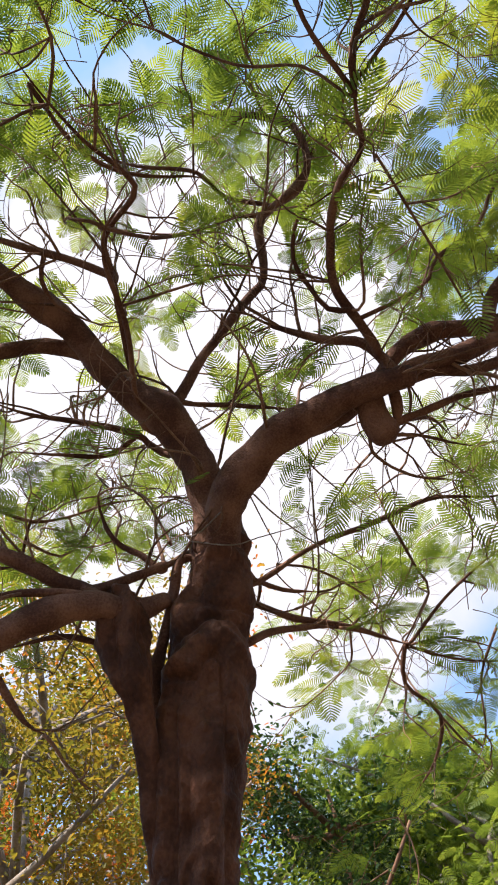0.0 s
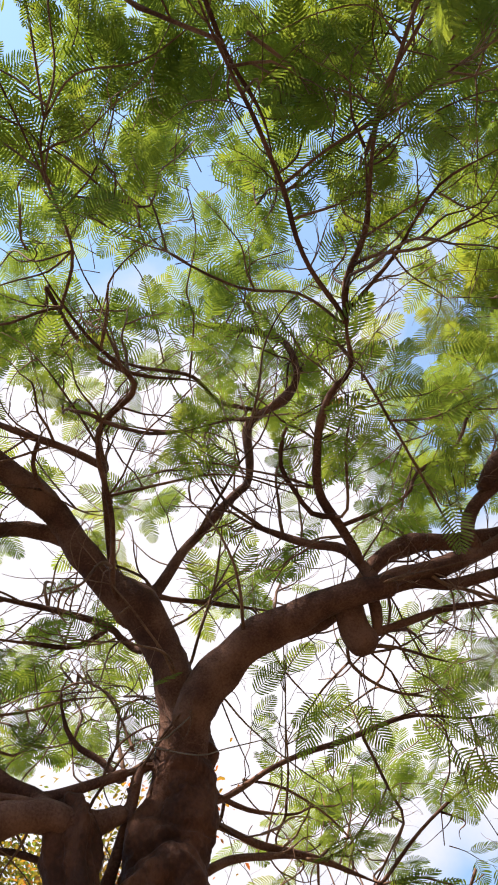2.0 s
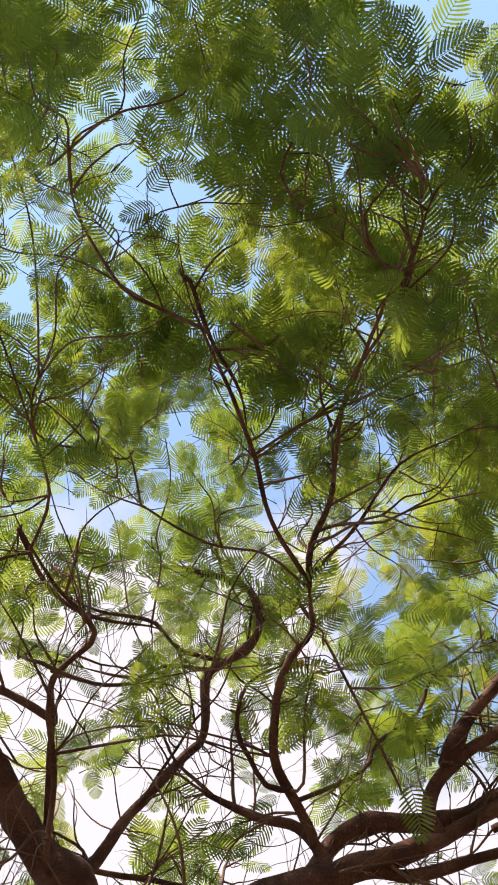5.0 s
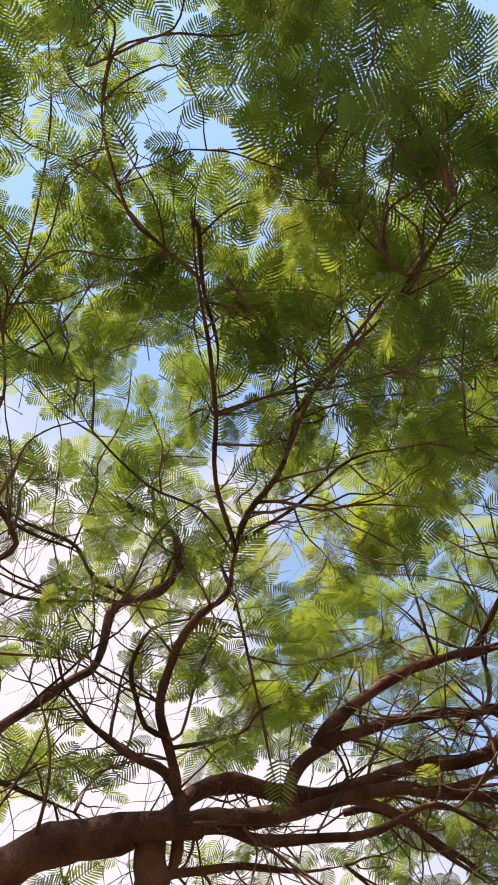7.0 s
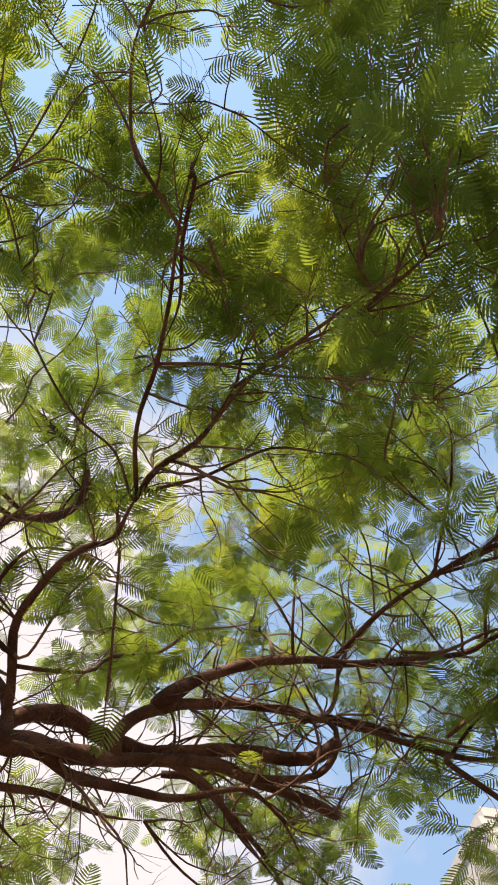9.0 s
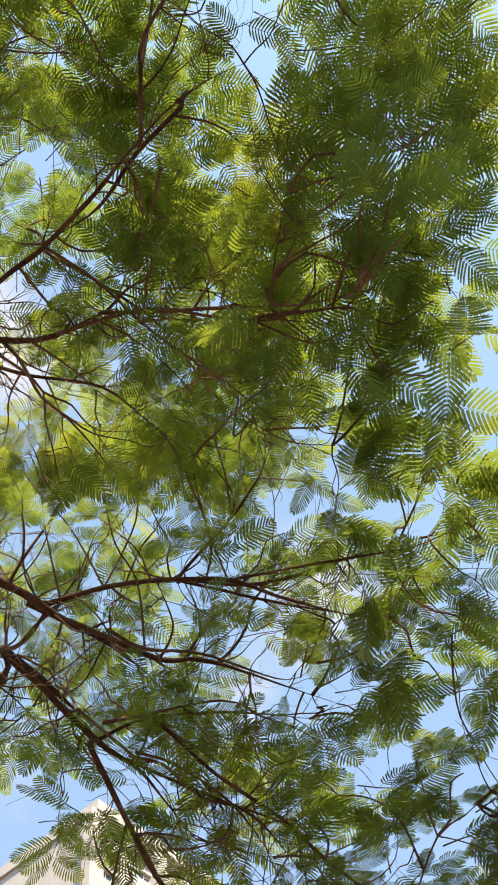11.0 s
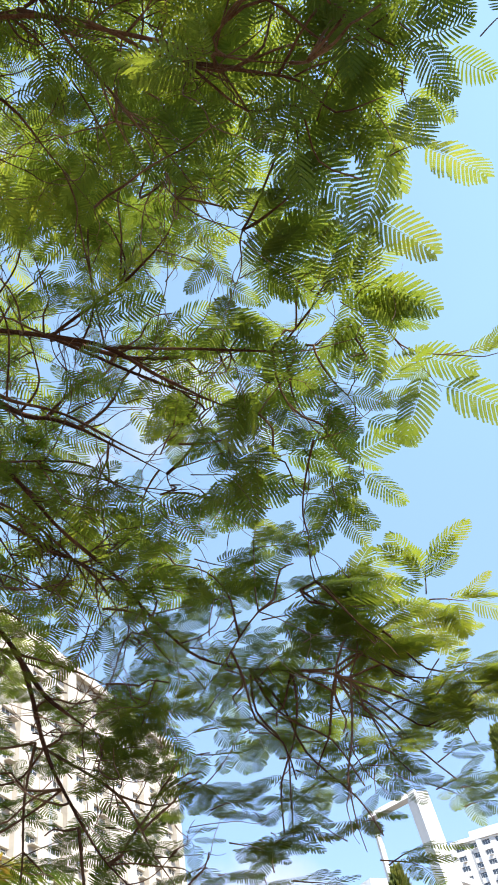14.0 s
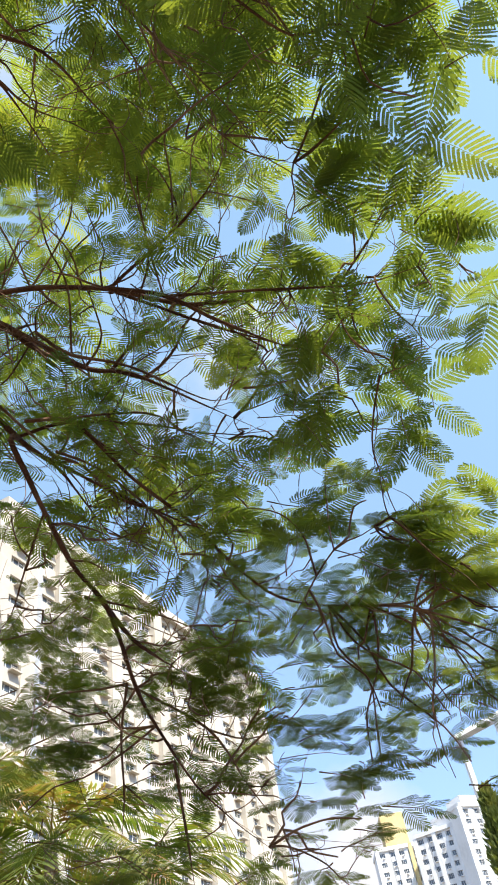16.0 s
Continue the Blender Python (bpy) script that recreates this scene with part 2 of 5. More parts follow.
def feather(rng, length, pairs, leaflets):
    """One feathery leaf, twice divided: a midrib with pairs of side stalks, each lined with leaflets. Along +x, upper side +z."""
    v, f = [], []

    def quad(a, b, c, d):
        i = len(v)
        v.extend((a, b, c, d))
        f.append((i, i + 1, i + 2, i + 3))

    droop, bend, fold_up = rng.uniform(0.05, 0.22), rng.uniform(-0.14, 0.14), rng.uniform(-0.22, 0.10)

    def rib(s):
        return np.array((length * s, bend * length * s * s, -droop * length * s * s))

    w = 0.0024
    for a, b in ((0, 0.35), (0.35, 0.7), (0.7, 1)):
        quad(rib(a) + (0, -w, 0), rib(b) + (0, -w * 0.7, 0), rib(b) + (0, w * 0.7, 0), rib(a) + (0, w, 0))
    gap = 0.84 * length / (pairs - 1)
    for i in range(pairs):
        s = 0.15 + 0.84 * i / (pairs - 1)
        full = (0.66, 0.86, 0.98)[i] if i < 3 else 1.0
        reach = length * 0.31 * full * (1.0 - 0.72 * max(0.0, (s - 0.45) / 0.55) ** 2.2) * rng.uniform(0.93, 1.06)
        lean = radians(74 - 34 * s ** 1.6 + rng.uniform(-3, 3))
        for sign in (1, -1):
            root = rib(s)
            along = np.array((1.0, 2 * bend * s, -2 * droop * s))
            along /= np.linalg.norm(along)
            across = np.cross((0, 0, 1), along) * sign
            way = along * math.cos(lean) + across * math.sin(lean) + np.array((0, 0, fold_up + rng.uniform(-0.07, 0.07)))
            way /= np.linalg.norm(way)
            flat = np.cross((0, 0, 1), way)
            flat /= np.linalg.norm(flat)
            curl = np.array((reach * 0.16, 0, -0.10 * reach))
            half = gap * rng.uniform(0.26, 0.32)
            if leaflets:
                n = 11
                for j in range(n):
                    u0, u1 = 0.05 + 0.95 * j / n, 0.05 + 0.95 * (j + 0.95) / n
                    p, q = root + way * (reach * u0) + curl * u0 * u0, root + way * (reach * u1) + curl * u1 * u1
                    lift = way * (half * 0.35)
                    wide = half * (1.2 if j < n - 2 else 0.8)
                    for g in (1, -1):
                        quad(p, p + flat * (wide * g) + lift, q + flat * (wide * g) + lift, q)
            else:
                m1, m2 = root + way * (reach * 0.42) + curl * 0.18, root + way * (reach * 0.8) + curl * 0.64
                tip = root + way * reach + curl
                quad(root - flat * half * 0.5, m1 - flat * half, m1 + flat * half, root + flat * half * 0.5)
                quad(m1 - flat * half, m2 - flat * half * 0.92, m2 + flat * half * 0.92, m1 + flat * half)
                quad(m2 - flat * half * 0.92, tip - flat * half * 0.3, tip + flat * half * 0.3, m2 + flat * half * 0.92)
    return np.array(v), np.array(f)


def spread(templates, places, rng):
    """Many leaves in one mesh: (point, way, upper side, size) each, on a few templates."""
    vs, fs, base = [], [], 0
    for p, way, up, size in places:
        v, f = templates[rng.integers(len(templates))]
        x = way / (np.linalg.norm(way) + 1e-9)
        y = np.cross(up, x)
        y /= np.linalg.norm(y) + 1e-9
        z = np.cross(x, y)
        vs.append((v @ np.stack((x, y, z))) * size + p)
        fs.append(f + base)
        base += len(v)
    return np.concatenate(vs), np.concatenate(fs)


def box(v, f, lo, hi):
    i = len(v)
    (a, b, c), (d, e, g) = lo, hi
    v.extend(((a, b, c), (d, b, c), (d, e, c), (a, e, c), (a, b, g), (d, b, g), (d, e, g), (a, e, g)))
    f.extend(tuple(i + k for k in q) for q in ((3, 2, 1, 0), (4, 5, 6, 7), (0, 1, 5, 4), (1, 2, 6, 5), (2, 3, 7, 6), (3, 0, 4, 7)))


def box_mesh(name, lo, hi, material):
    v, f = [], []
    box(v, f, lo, hi)
    return mesh_of(name, v, f, material, False)


# ---- ground ----
v, f = [], []
N = 60
for j in range(N + 1):
    for i in range(N + 1):
        x, y = [math.copysign(abs(2 * q / N - 1) ** 3 * 2500, 2 * q / N - 1) for q in (i, j)]
        bank = 2.2 * max(0.0, min(1.0, (y - 8) / 14)) * max(0.0, min(1.0, (20 - abs(x)) / 20))
        v.append((x, y, bank + 0.05 * noise.noise((x * 0.4, y * 0.4, 0))))
for j in range(N):
    for i in range(N):
        a = j * (N + 1) + i
        f.append((a, a + 1, a + N + 2, a + N + 1))
ground = tagged(new("ground", mesh_of("ground", v, f, SOIL)), "bare brown soil strewn with dry leaves", "ground", kind="structure")


# ---- the great tree ----
rng, leaf_rng = np.random.default_rng(7), np.random.default_rng(70)
tree = thing("shade_tree", (-0.9, 4.4, 0), "large spreading shade tree with brown bark and feathery green leaves", "tree")
tree_inv = Matrix.Translation((0.9, -4.4, 0))
WOOD = []          # (line, radius at the start, radius at the end)
TWIGS_V, TWIGS_F = [], []
LEAVES = []


def local(verts):
    return [tree_inv @ Vector(q) for q in verts]


def n_knots(line):
    return max(2, len(line) // 7)


def wood(name, points, r0, r1, sides=None, lump=0.2):
    r0, r1 = [q * (0.86 if q > 0.12 else 0.70 if q > 0.05 else 0.62 if q > 0.025 else 0.70) for q in (r0, r1)]
    points = [Vector(q) for q in points]
    if r0 < 0.05 and WOOD:
        gap, root = min(((q - points[0]).length, tuple(q)) for other, a, b in WOOD for q in other)
        ahead = (points[1] - points[0]).normalized().dot((points[0] - Vector(root)).normalized()) if gap > 0 else 0
        if 0.02 < gap < 0.35 and ahead > 0.05:
            points.insert(0, Vector(root))
    line = spline(points, 0.05 if r0 > 0.02 else 0.07)
    wob = min(0.02, r0 * 0.4)
    line = [q + Vector((noise.noise(q * 4.1), noise.noise(q * 4.3 + Vector((9, 0, 0))), noise.noise(q * 3.9 + Vector((0, 7, 0))))) * wob for q in line]
    v, f = [], []
    if r0 > 0.03:
        knots = [(rng.uniform(0.05, 0.95), rng.uniform(0.06, 0.24)) for _ in range(n_knots(line))]
        n, way = len(line), (line[-1] - line[-2]).normalized()
        line += [line[-1] + way * (r1 * q) for q in (0.45, 0.8, 0.97)]

        def radius(s):
            i = round(s * (n + 2))
            swell = 1.0 + sum(h * math.exp(-((s - c) * n / 1.8) ** 2) for c, h in knots)
            return swell * (r0 + (r1 - r0) * min(1.0, i / (n - 1))) * (1.0, 0.89, 0.6, 0.24)[max(0, i - n + 1)] * (1.0 if i else 0.8)
    else:
        def radius(s):
            return (r0 + (r1 - r0) * s) * (1.0 if s < 0.6 else 1.0 - 2.2 * (s - 0.6))
    tube(local(line), radius, sides or (18 if r0 > 0.06 else 12 if r0 > 0.025 else 7), v, f, lump)
    WOOD.append((line, r0, r1))
    return part(name, mesh_of(name, v, f, LIMB_BARK if r0 > 0.012 else TWIG_BARK), tree)


def twig(points, r0, r1):
    tube(local(spline(points, 0.12 if r0 < 0.006 else 0.07)), lambda s: r0 + (r1 - r0) * s, 3 if r0 < 0.006 else 6, TWIGS_V, TWIGS_F)


# about where the camera stands; leaves are culled along sightlines from here
CAMERA_SPOT = Vector((0.25, 0.2, 1.6))


def hides_wood(p):
    """Whether a leaf at this place would hide one of the thicker limbs from the camera."""
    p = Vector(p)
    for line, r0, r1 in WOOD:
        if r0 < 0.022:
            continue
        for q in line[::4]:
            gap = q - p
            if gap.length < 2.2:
                way = (q - CAMERA_SPOT).normalized()
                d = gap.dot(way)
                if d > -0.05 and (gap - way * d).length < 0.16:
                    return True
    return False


def branchlet(start, way, length, r0, forks):
    """A thin crooked branchlet with a few side shoots, mostly bare."""
    p, w, pts = Vector(start), Vector(way).normalized(), [Vector(start)]
    bend = Vector(rng.normal(0, 0.08, 3))
    for i in range(7):
        w = (w + bend + Vector(rng.normal(0, 0.20, 3)) + Vector((0, 0, 0.03))).normalized()
        bend = bend * 0.6 + Vector(rng.normal(0, 0.07, 3))
        p = p + w * (length / 7)
        pts.append(p.copy())
    twig(pts, r0, r0 * 0.25)
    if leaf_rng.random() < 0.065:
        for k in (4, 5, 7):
            if hides_wood(pts[k]):
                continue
            out = w + Vector(leaf_rng.normal(0, 0.7, 3))
            up = np.array((leaf_rng.normal(0, 0.3), leaf_rng.normal(0, 0.3), 1.0))
            LEAVES.append((np.array(pts[k]), np.array((out.x, out.y, out.z * 0.4)), up, leaf_rng.uniform(0.45, 0.8)))
    for _ in range(forks):
        k = int(rng.integers(1, 7))
        branchlet(pts[k], w + Vector(rng.normal(0, 0.8, 3)), length * rng.uniform(0.35, 0.65), r0 * 0.6, forks - 1 if forks > 1 else 0)
    return pts


def leaf_at(p, way, size):
    loose = 0.26 if p[2] > 4.9 else 0.13
    up = np.array((rng.normal(0, loose), rng.normal(0, loose), 1.0))
    LEAVES.append((np.array(p), np.array(way) * np.array((1, 1, 1 if p[2] > 4.9 else 0.5)), up, size))


def spray(start, way, length, count, scale=1.0):
    """A twig with leaves set along it in turn to both sides, the last ones at its tip."""
    way = Vector(way).normalized()
    pts = [Vector(start) + way * (length * s) + Vector((0, 0, -0.12 * length * s * s)) + Vector(rng.normal(0, 0.02 * length, 3)) * (s > 0) for s in (0, 0.35, 0.7, 1)]
    twig(pts, 0.0045, 0.0015)
    for i in range(count):
        s = 0.25 + 0.75 * (i + 0.5) / count
        k = min(2, int(s * 3))
        q = pts[k].lerp(pts[k + 1], s * 3 - k)
        turn = (1 if i % 2 else -1) * rng.uniform(0.5, 1.25) * (1.0 if s < 0.85 else 0.5)
        c, d = math.cos(turn), math.sin(turn)
        leaf_at(q, (way.x * c - way.y * d, way.x * d + way.y * c, way.z * 0.5 + rng.normal(-0.12, 0.2)), rng.uniform(0.65, 1.0) * scale)


def nearest_wood(p):
    """A point on one of the thinner branches close by."""
    near = sorted(((line[i] - p).length, k, i) for k, (line, r0, r1) in enumerate(WOOD) if r0 < 0.045 for i in range(0, len(line), 3))
    near = [q for q in near if q[0] < near[0][0] * 1.4 + 0.1]
    d, k, i = near[int(rng.integers(len(near)))]
    return WOOD[k][0][i]


LEAVES_PER = 28


def boughs(rows):
    """Leafy boughs: middle, reach and fullness of each; a thin branchlet joins it to the nearest wood."""
    for x, y, z, reach, full in rows:
        mid = Vector((x, y, z))
        root = nearest_wood(mid)
        gap = mid - root
        if gap.length > 0.25:
            twig([root] + [root.lerp(mid, q) + Vector(rng.normal(0, min(0.05, 0.06 * gap.length), 3)) for q in (0.25, 0.5, 0.75)] + [mid], 0.0075, 0.004)
        low = z < 4.6
        count = max(4, int(LEAVES_PER * (1.9 if low else 1.0) * min(1.3 if x > 3.3 else 1.1, full) * (reach / 0.38) ** 2))
        k = max(2, round(count / 6))
        outward = Vector((x - 0.2, y - 3.0, 0.5)).normalized()
        for i in range(k):
            a = 2 * math.pi * (i + rng.uniform(-0.3, 0.3)) / k
            way = Vector((math.cos(a), math.sin(a), rng.normal(0.0, 0.3))) + outward * 0.9
            start = mid + Vector(rng.normal(0, 0.42, 3)) * reach
            spray(start, way, reach * rng.uniform(0.6, 1.0), max(2, round(count / k)), 0.68 if low else 1.0)


# trunk: swollen folds, scars and burls
def bulge(s, a, s0, a0, ws, wa, high):
    d = (a - a0 + math.pi) % (2 * math.pi) - math.pi
    return high * math.exp(-((s - s0) / ws) ** 2 - (d / wa) ** 2)


def trunk_wave(s, a):
    w = 0.07 * math.sin(2 * a + 12 * s) + 0.06 * abs(math.sin(2.5 * a - 9 * s + 1)) - 0.04
    for s0, a0, ws, wa, high in ((0.72, 1.0, 0.02, 1.0, 0.10), (0.74, 4.4, 0.05, 0.7, 0.14), (0.83, 3.2, 0.04, 0.8, 0.10), (0.60, 5.2, 0.07, 0.4, 0.12),
                                 (0.66, 2.2, 0.05, 0.5, 0.13), (0.91, 0.4, 0.03, 0.6, 0.10), (0.88, 4.8, 0.025, 0.5, 0.12), (0.55, 0.6, 0.08, 0.35, -0.12)):
        w += bulge(s, a, s0, a0, ws, wa, high)
    return w + 0.012 * math.sin(75 * s + 2 * math.sin(a))


TRUNK_R = ((-0.15, 0.31), (0.4, 0.23), (1.5, 0.175), (3.1, 0.155), (3.24, 0.160), (3.46, 0.180), (3.71, 0.200), (3.93, 0.202), (3.99, 0.194), (4.28, 0.180), (4.43, 0.160), (4.72, 0.148), (4.86, 0.12), (5.0, 0.07))
line = spline([(-0.85, 3.98, -0.15), (-0.66, 3.86, 1.2), (-0.50, 3.78, 2.3), (-0.40, 3.73, 3.1), (-0.34, 3.67, 3.46), (-0.31, 3.64, 3.71), (-0.24, 3.60, 3.99), (-0.18, 3.55, 4.28), (-0.12, 3.51, 4.43), (-0.07, 3.43, 4.72), (0.0, 3.36, 4.98)], 0.013)


def trunk_radius(s):
    return float(np.interp(line[round(s * (len(line) - 1))].z, [q[0] for q in TRUNK_R], [q[1] for q in TRUNK_R]))


v, f = [], []
tube(local(line), trunk_radius, 110, v, f, 0.15, trunk_wave)


def fold(points, x, z, wide):
    """How close a place on the bark lies to a folded line, 1 on it."""
    best = 9.0
    for (a, b), (c, d) in zip(points, points[1:]):
        q = max(0.0, min(1.0, ((x - a) * (c - a) + (z - b) * (d - b)) / ((c - a) ** 2 + (d - b) ** 2)))
        best = min(best, math.hypot(x - a - q * (c - a), z - b - q * (d - b)))
    return math.exp(-(best / wide) ** 2)


# raised folds and sunken creases on the bark: (across, height) lines, width, depth
FOLDS = (
    # the curled lip of an old wound, and the hollow under it
    ([(-0.19, 3.97), (-0.12, 3.95), (-0.04, 3.94), (0.0, 4.03), (0.05, 4.06), (0.11, 3.98), (0.15, 3.78)], 0.050, 0.030),
    ([(-0.17, 3.90), (-0.10, 3.885), (-0.04, 3.88), (-0.01, 3.96), (0.04, 3.99), (0.08, 3.93), (0.11, 3.75)], 0.012, -0.030),
    ([(-0.10, 3.80), (-0.02, 3.79), (0.03, 3.88), (0.05, 3.70)], 0.060, -0.020),
    # the thick strand that winds up the stem
    ([(-0.15, 2.9), (-0.16, 3.4), (-0.19, 3.72), (-0.16, 3.90), (-0.08, 4.04), (0.03, 4.12), (0.12, 4.05), (0.2, 3.93)], 0.034, 0.032),
    ([(-0.095, 2.9), (-0.11, 3.4), (-0.125, 3.72)], 0.018, -0.034),
    ([(-0.15, 4.12), (-0.08, 4.15), (0.02, 4.20), (0.12, 4.17), (0.2, 4.12)], 0.018, -0.024),
    ([(-0.16, 4.22), (-0.17, 4.36), (-0.12, 4.50), (-0.02, 4.56), (0.10, 4.52)], 0.036, 0.026),
    ([(-0.13, 4.36), (-0.05, 4.27), (0.05, 4.24), (0.18, 4.23)], 0.022, -0.026),
    ([(-0.12, 4.62), (0.03, 4.60), (0.17, 4.60)], 0.014, -0.016),
    ([(-0.12, 4.68), (0.03, 4.655), (0.17, 4.66)], 0.022, 0.018),
    # knots, scars and shallow flutes lower down
    ([(0.145, 3.62), (0.152, 3.52)], 0.016, 0.030),
    ([(0.02, 3.70), (0.03, 3.62)], 0.014, 0.022),
    ([(-0.03, 2.9), (-0.04, 3.3), (-0.06, 3.6)], 0.022, -0.022),
    ([(0.02, 2.9), (0.03, 3.10), (0.0, 3.16), (-0.05, 3.12)], 0.016, 0.026),
    ([(0.05, 2.9), (0.045, 3.04)], 0.016, -0.026),
    ([(0.07, 3.0), (0.06, 3.4), (0.08, 3.7)], 0.040, 0.014),
    ([(0.12, 2.9), (0.12, 3.4), (0.13, 3.7)], 0.016, -0.018),
    ([(-0.07, 3.75), (0.0, 3.78), (0.06, 3.72)], 0.030, 0.012),
)
zs = [q.z for q in line]
for i, q in enumerate(v):
    z = q.z
    c = Vector((float(np.interp(z, zs, [p.x for p in line])) + 0.9, float(np.interp(z, zs, [p.y for p in line])) - 4.4, z))
    out = q - c
    if z > 2.7 and out.y < 0.06:
        across = out.x * 0.98 + out.y * 0.16
        lift = sum(high * fold(pts, across, z, wide) for pts, wide, high in FOLDS)
        lift += 0.007 * noise.noise(q * 14) + 0.004 * noise.noise(q * 34)
        v[i] = q + out.normalized() * lift
part("trunk", mesh_of("trunk", v, f, BARK), tree, "thick twisted trunk with folded brown bark")
line2 = spline([(-0.86, 3.95, -0.15), (-0.66, 3.82, 1.5), (-0.55, 3.70, 3.00), (-0.55, 3.58, 3.36), (-0.53, 3.47, 3.62), (-0.545, 3.36, 3.85), (-0.57, 3.31, 4.05), (-0.585, 3.28, 4.22), (-0.60, 3.27, 4.33), (-0.60, 3.27, 4.37)], 0.012)


def knotted(s, a):
    head = max(0.0, min(1.0, (s - 0.86) / 0.08))
    drape = 0.15 * math.sin(4 * a + 5 * s + 1.2 * math.sin(70 * s)) + 0.10 * math.sin(9 * a - 30 * s)
    return 0.10 * math.sin(3 * a + 9 * s) + 0.04 * math.sin(50 * s + 2 * a) + head * drape


v, f = [], []
tube(local(line2), lambda s: float(np.interp(s, (0, 0.3, 0.70, 0.785, 0.84, 0.885, 0.93, 0.965, 0.99, 1.0), (0.16, 0.07, 0.046, 0.045, 0.054, 0.083, 0.108, 0.116, 0.095, 0.05))), 48, v, f, 0.22, knotted)
part("trunk", mesh_of("trunk", v, f, BARK), tree, "slimmer second stem with a knotted head")


def vine(points, r):
    v, f = [], []
    tube(local(spline(points, 0.05)), lambda s: r * (1 - 0.4 * s), 6, v, f, 0.1)
    part("vine", mesh_of("vine", v, f, VINE_BARK), tree, "thin pale climbing stem")


vine([(0.03, 3.15, 4.94), (0.16, 3.19, 4.81), (0.27, 3.35, 4.74), (0.48, 3.68, 4.75), (0.71, 4.02, 4.80)], 0.0060)
vine([(0.18, 3.20, 4.80), (0.05, 3.17, 4.72), (-0.09, 3.21, 4.64), (-0.18, 3.27, 4.65), (-0.34, 3.41, 4.84)], 0.0050)
vine([(-0.20, 3.25, 4.59), (0.01, 3.27, 4.51), (0.15, 3.35, 4.60), (0.43, 3.58, 4.85)], 0.0040)
vine([(0.16, 3.25, 4.82), (0.20, 3.41, 4.75), (0.25, 3.63, 4.67), (0.14, 3.65, 4.64)], 0.0040)
vine([(0.58, 3.18, 5.32), (0.53, 3.47, 5.09), (0.47, 3.77, 4.88), (0.49, 3.90, 4.81)], 0.0040)

# limbs and branches

wood("limb", [(-0.10, 3.47, 4.59), (-0.07, 3.27, 4.90), (-0.12, 3.07, 5.14), (-0.22, 2.92, 5.31), (-0.38, 2.78, 5.44), (-0.55, 2.58, 5.61), (-0.69, 2.38, 5.76), (-0.84, 2.22, 5.85), (-1.10, 1.98, 5.97), (-1.44, 1.69, 6.07)], 0.1370, 0.0684)
wood("limb", [(-0.54, 2.61, 5.62), (-0.81, 2.52, 5.72), (-1.08, 2.52, 5.76), (-1.40, 2.53, 5.76)], 0.0743, 0.0540)
wood("limb", [(-0.35, 2.77, 5.51), (-0.32, 2.41, 5.64), (-0.30, 2.20, 5.70), (-0.29, 1.99, 5.75), (-0.08, 1.82, 5.79), (-0.08, 1.71, 5.80), (-0.24, 1.49, 5.80), (-0.39, 1.18, 5.78), (-0.47, 0.96, 5.75)], 0.0368, 0.0185)
wood("limb", [(-0.29, 2.15, 5.60), (-0.51, 2.05, 5.72), (-0.86, 1.91, 5.86), (-1.08, 1.80, 5.95)], 0.0383, 0.0311)
wood("branch", [(-0.65, 2.03, 5.75), (-0.69, 2.13, 5.73), (-0.66, 2.29, 5.71), (-0.51, 2.44, 5.72)], 0.0264, 0.0135)
wood("limb", [(-0.18, 2.93, 5.37), (0.11, 2.83, 5.76), (0.43, 2.72, 6.08), (0.56, 2.66, 6.21), (0.62, 2.44, 6.51), (0.73, 2.38, 6.61), (0.95, 2.33, 6.74), (1.06, 2.21, 6.89), (1.02, 2.04, 7.08), (0.83, 1.97, 7.26), (0.57, 1.93, 7.44)], 0.0496, 0.0397)
wood("branch", [(0.69, 2.43, 6.64), (0.35, 2.42, 6.76), (0.13, 2.50, 6.80), (-0.36, 2.40, 6.96)], 0.0258, 0.0167)
wood("branch", [(0.79, 2.43, 6.74), (0.45, 2.24, 6.61), (0.30, 2.02, 6.54), (-0.05, 1.83, 6.34), (-0.29, 1.62, 6.16)], 0.0222, 0.0173)
wood("branch", [(0.30, 2.46, 6.76), (0.45, 2.66, 6.66), (0.59, 2.66, 6.66)], 0.0162, 0.0101)
wood("limb", [(-0.26, 3.19, 5.29), (-0.37, 3.14, 5.39), (-0.43, 3.10, 5.45), (-0.73, 3.03, 5.59), (-1.07, 2.96, 5.72), (-1.36, 2.82, 5.86)], 0.0405, 0.0225)
wood("branch", [(-0.43, 3.14, 5.49), (-0.64, 3.22, 5.47), (-0.92, 3.18, 5.53), (-1.29, 3.09, 5.60)], 0.0227, 0.0165)
wood("limb", [(-0.26, 3.02, 5.29), (-0.32, 2.95, 5.30), (-0.32, 2.90, 5.32), (-0.28, 2.87, 5.34)], 0.0661, 0.0490)
wood("branch", [(-0.17, 3.06, 5.64), (0.13, 3.23, 5.72), (0.45, 3.39, 5.78), (0.71, 3.51, 5.81)], 0.0300, 0.0191)
wood("branch", [(-0.00, 3.26, 5.14), (0.11, 3.13, 5.33), (0.23, 2.97, 5.53), (0.31, 2.79, 5.73), (0.36, 2.59, 5.93)], 0.0149, 0.0071)
wood("limb", [(-0.09, 3.47, 4.59), (0.03, 3.22, 4.79), (0.24, 3.05, 4.91), (0.48, 2.94, 4.95), (0.74, 2.85, 4.96), (0.92, 2.80, 4.94), (1.10, 2.76, 4.91)], 0.1308, 0.0873)
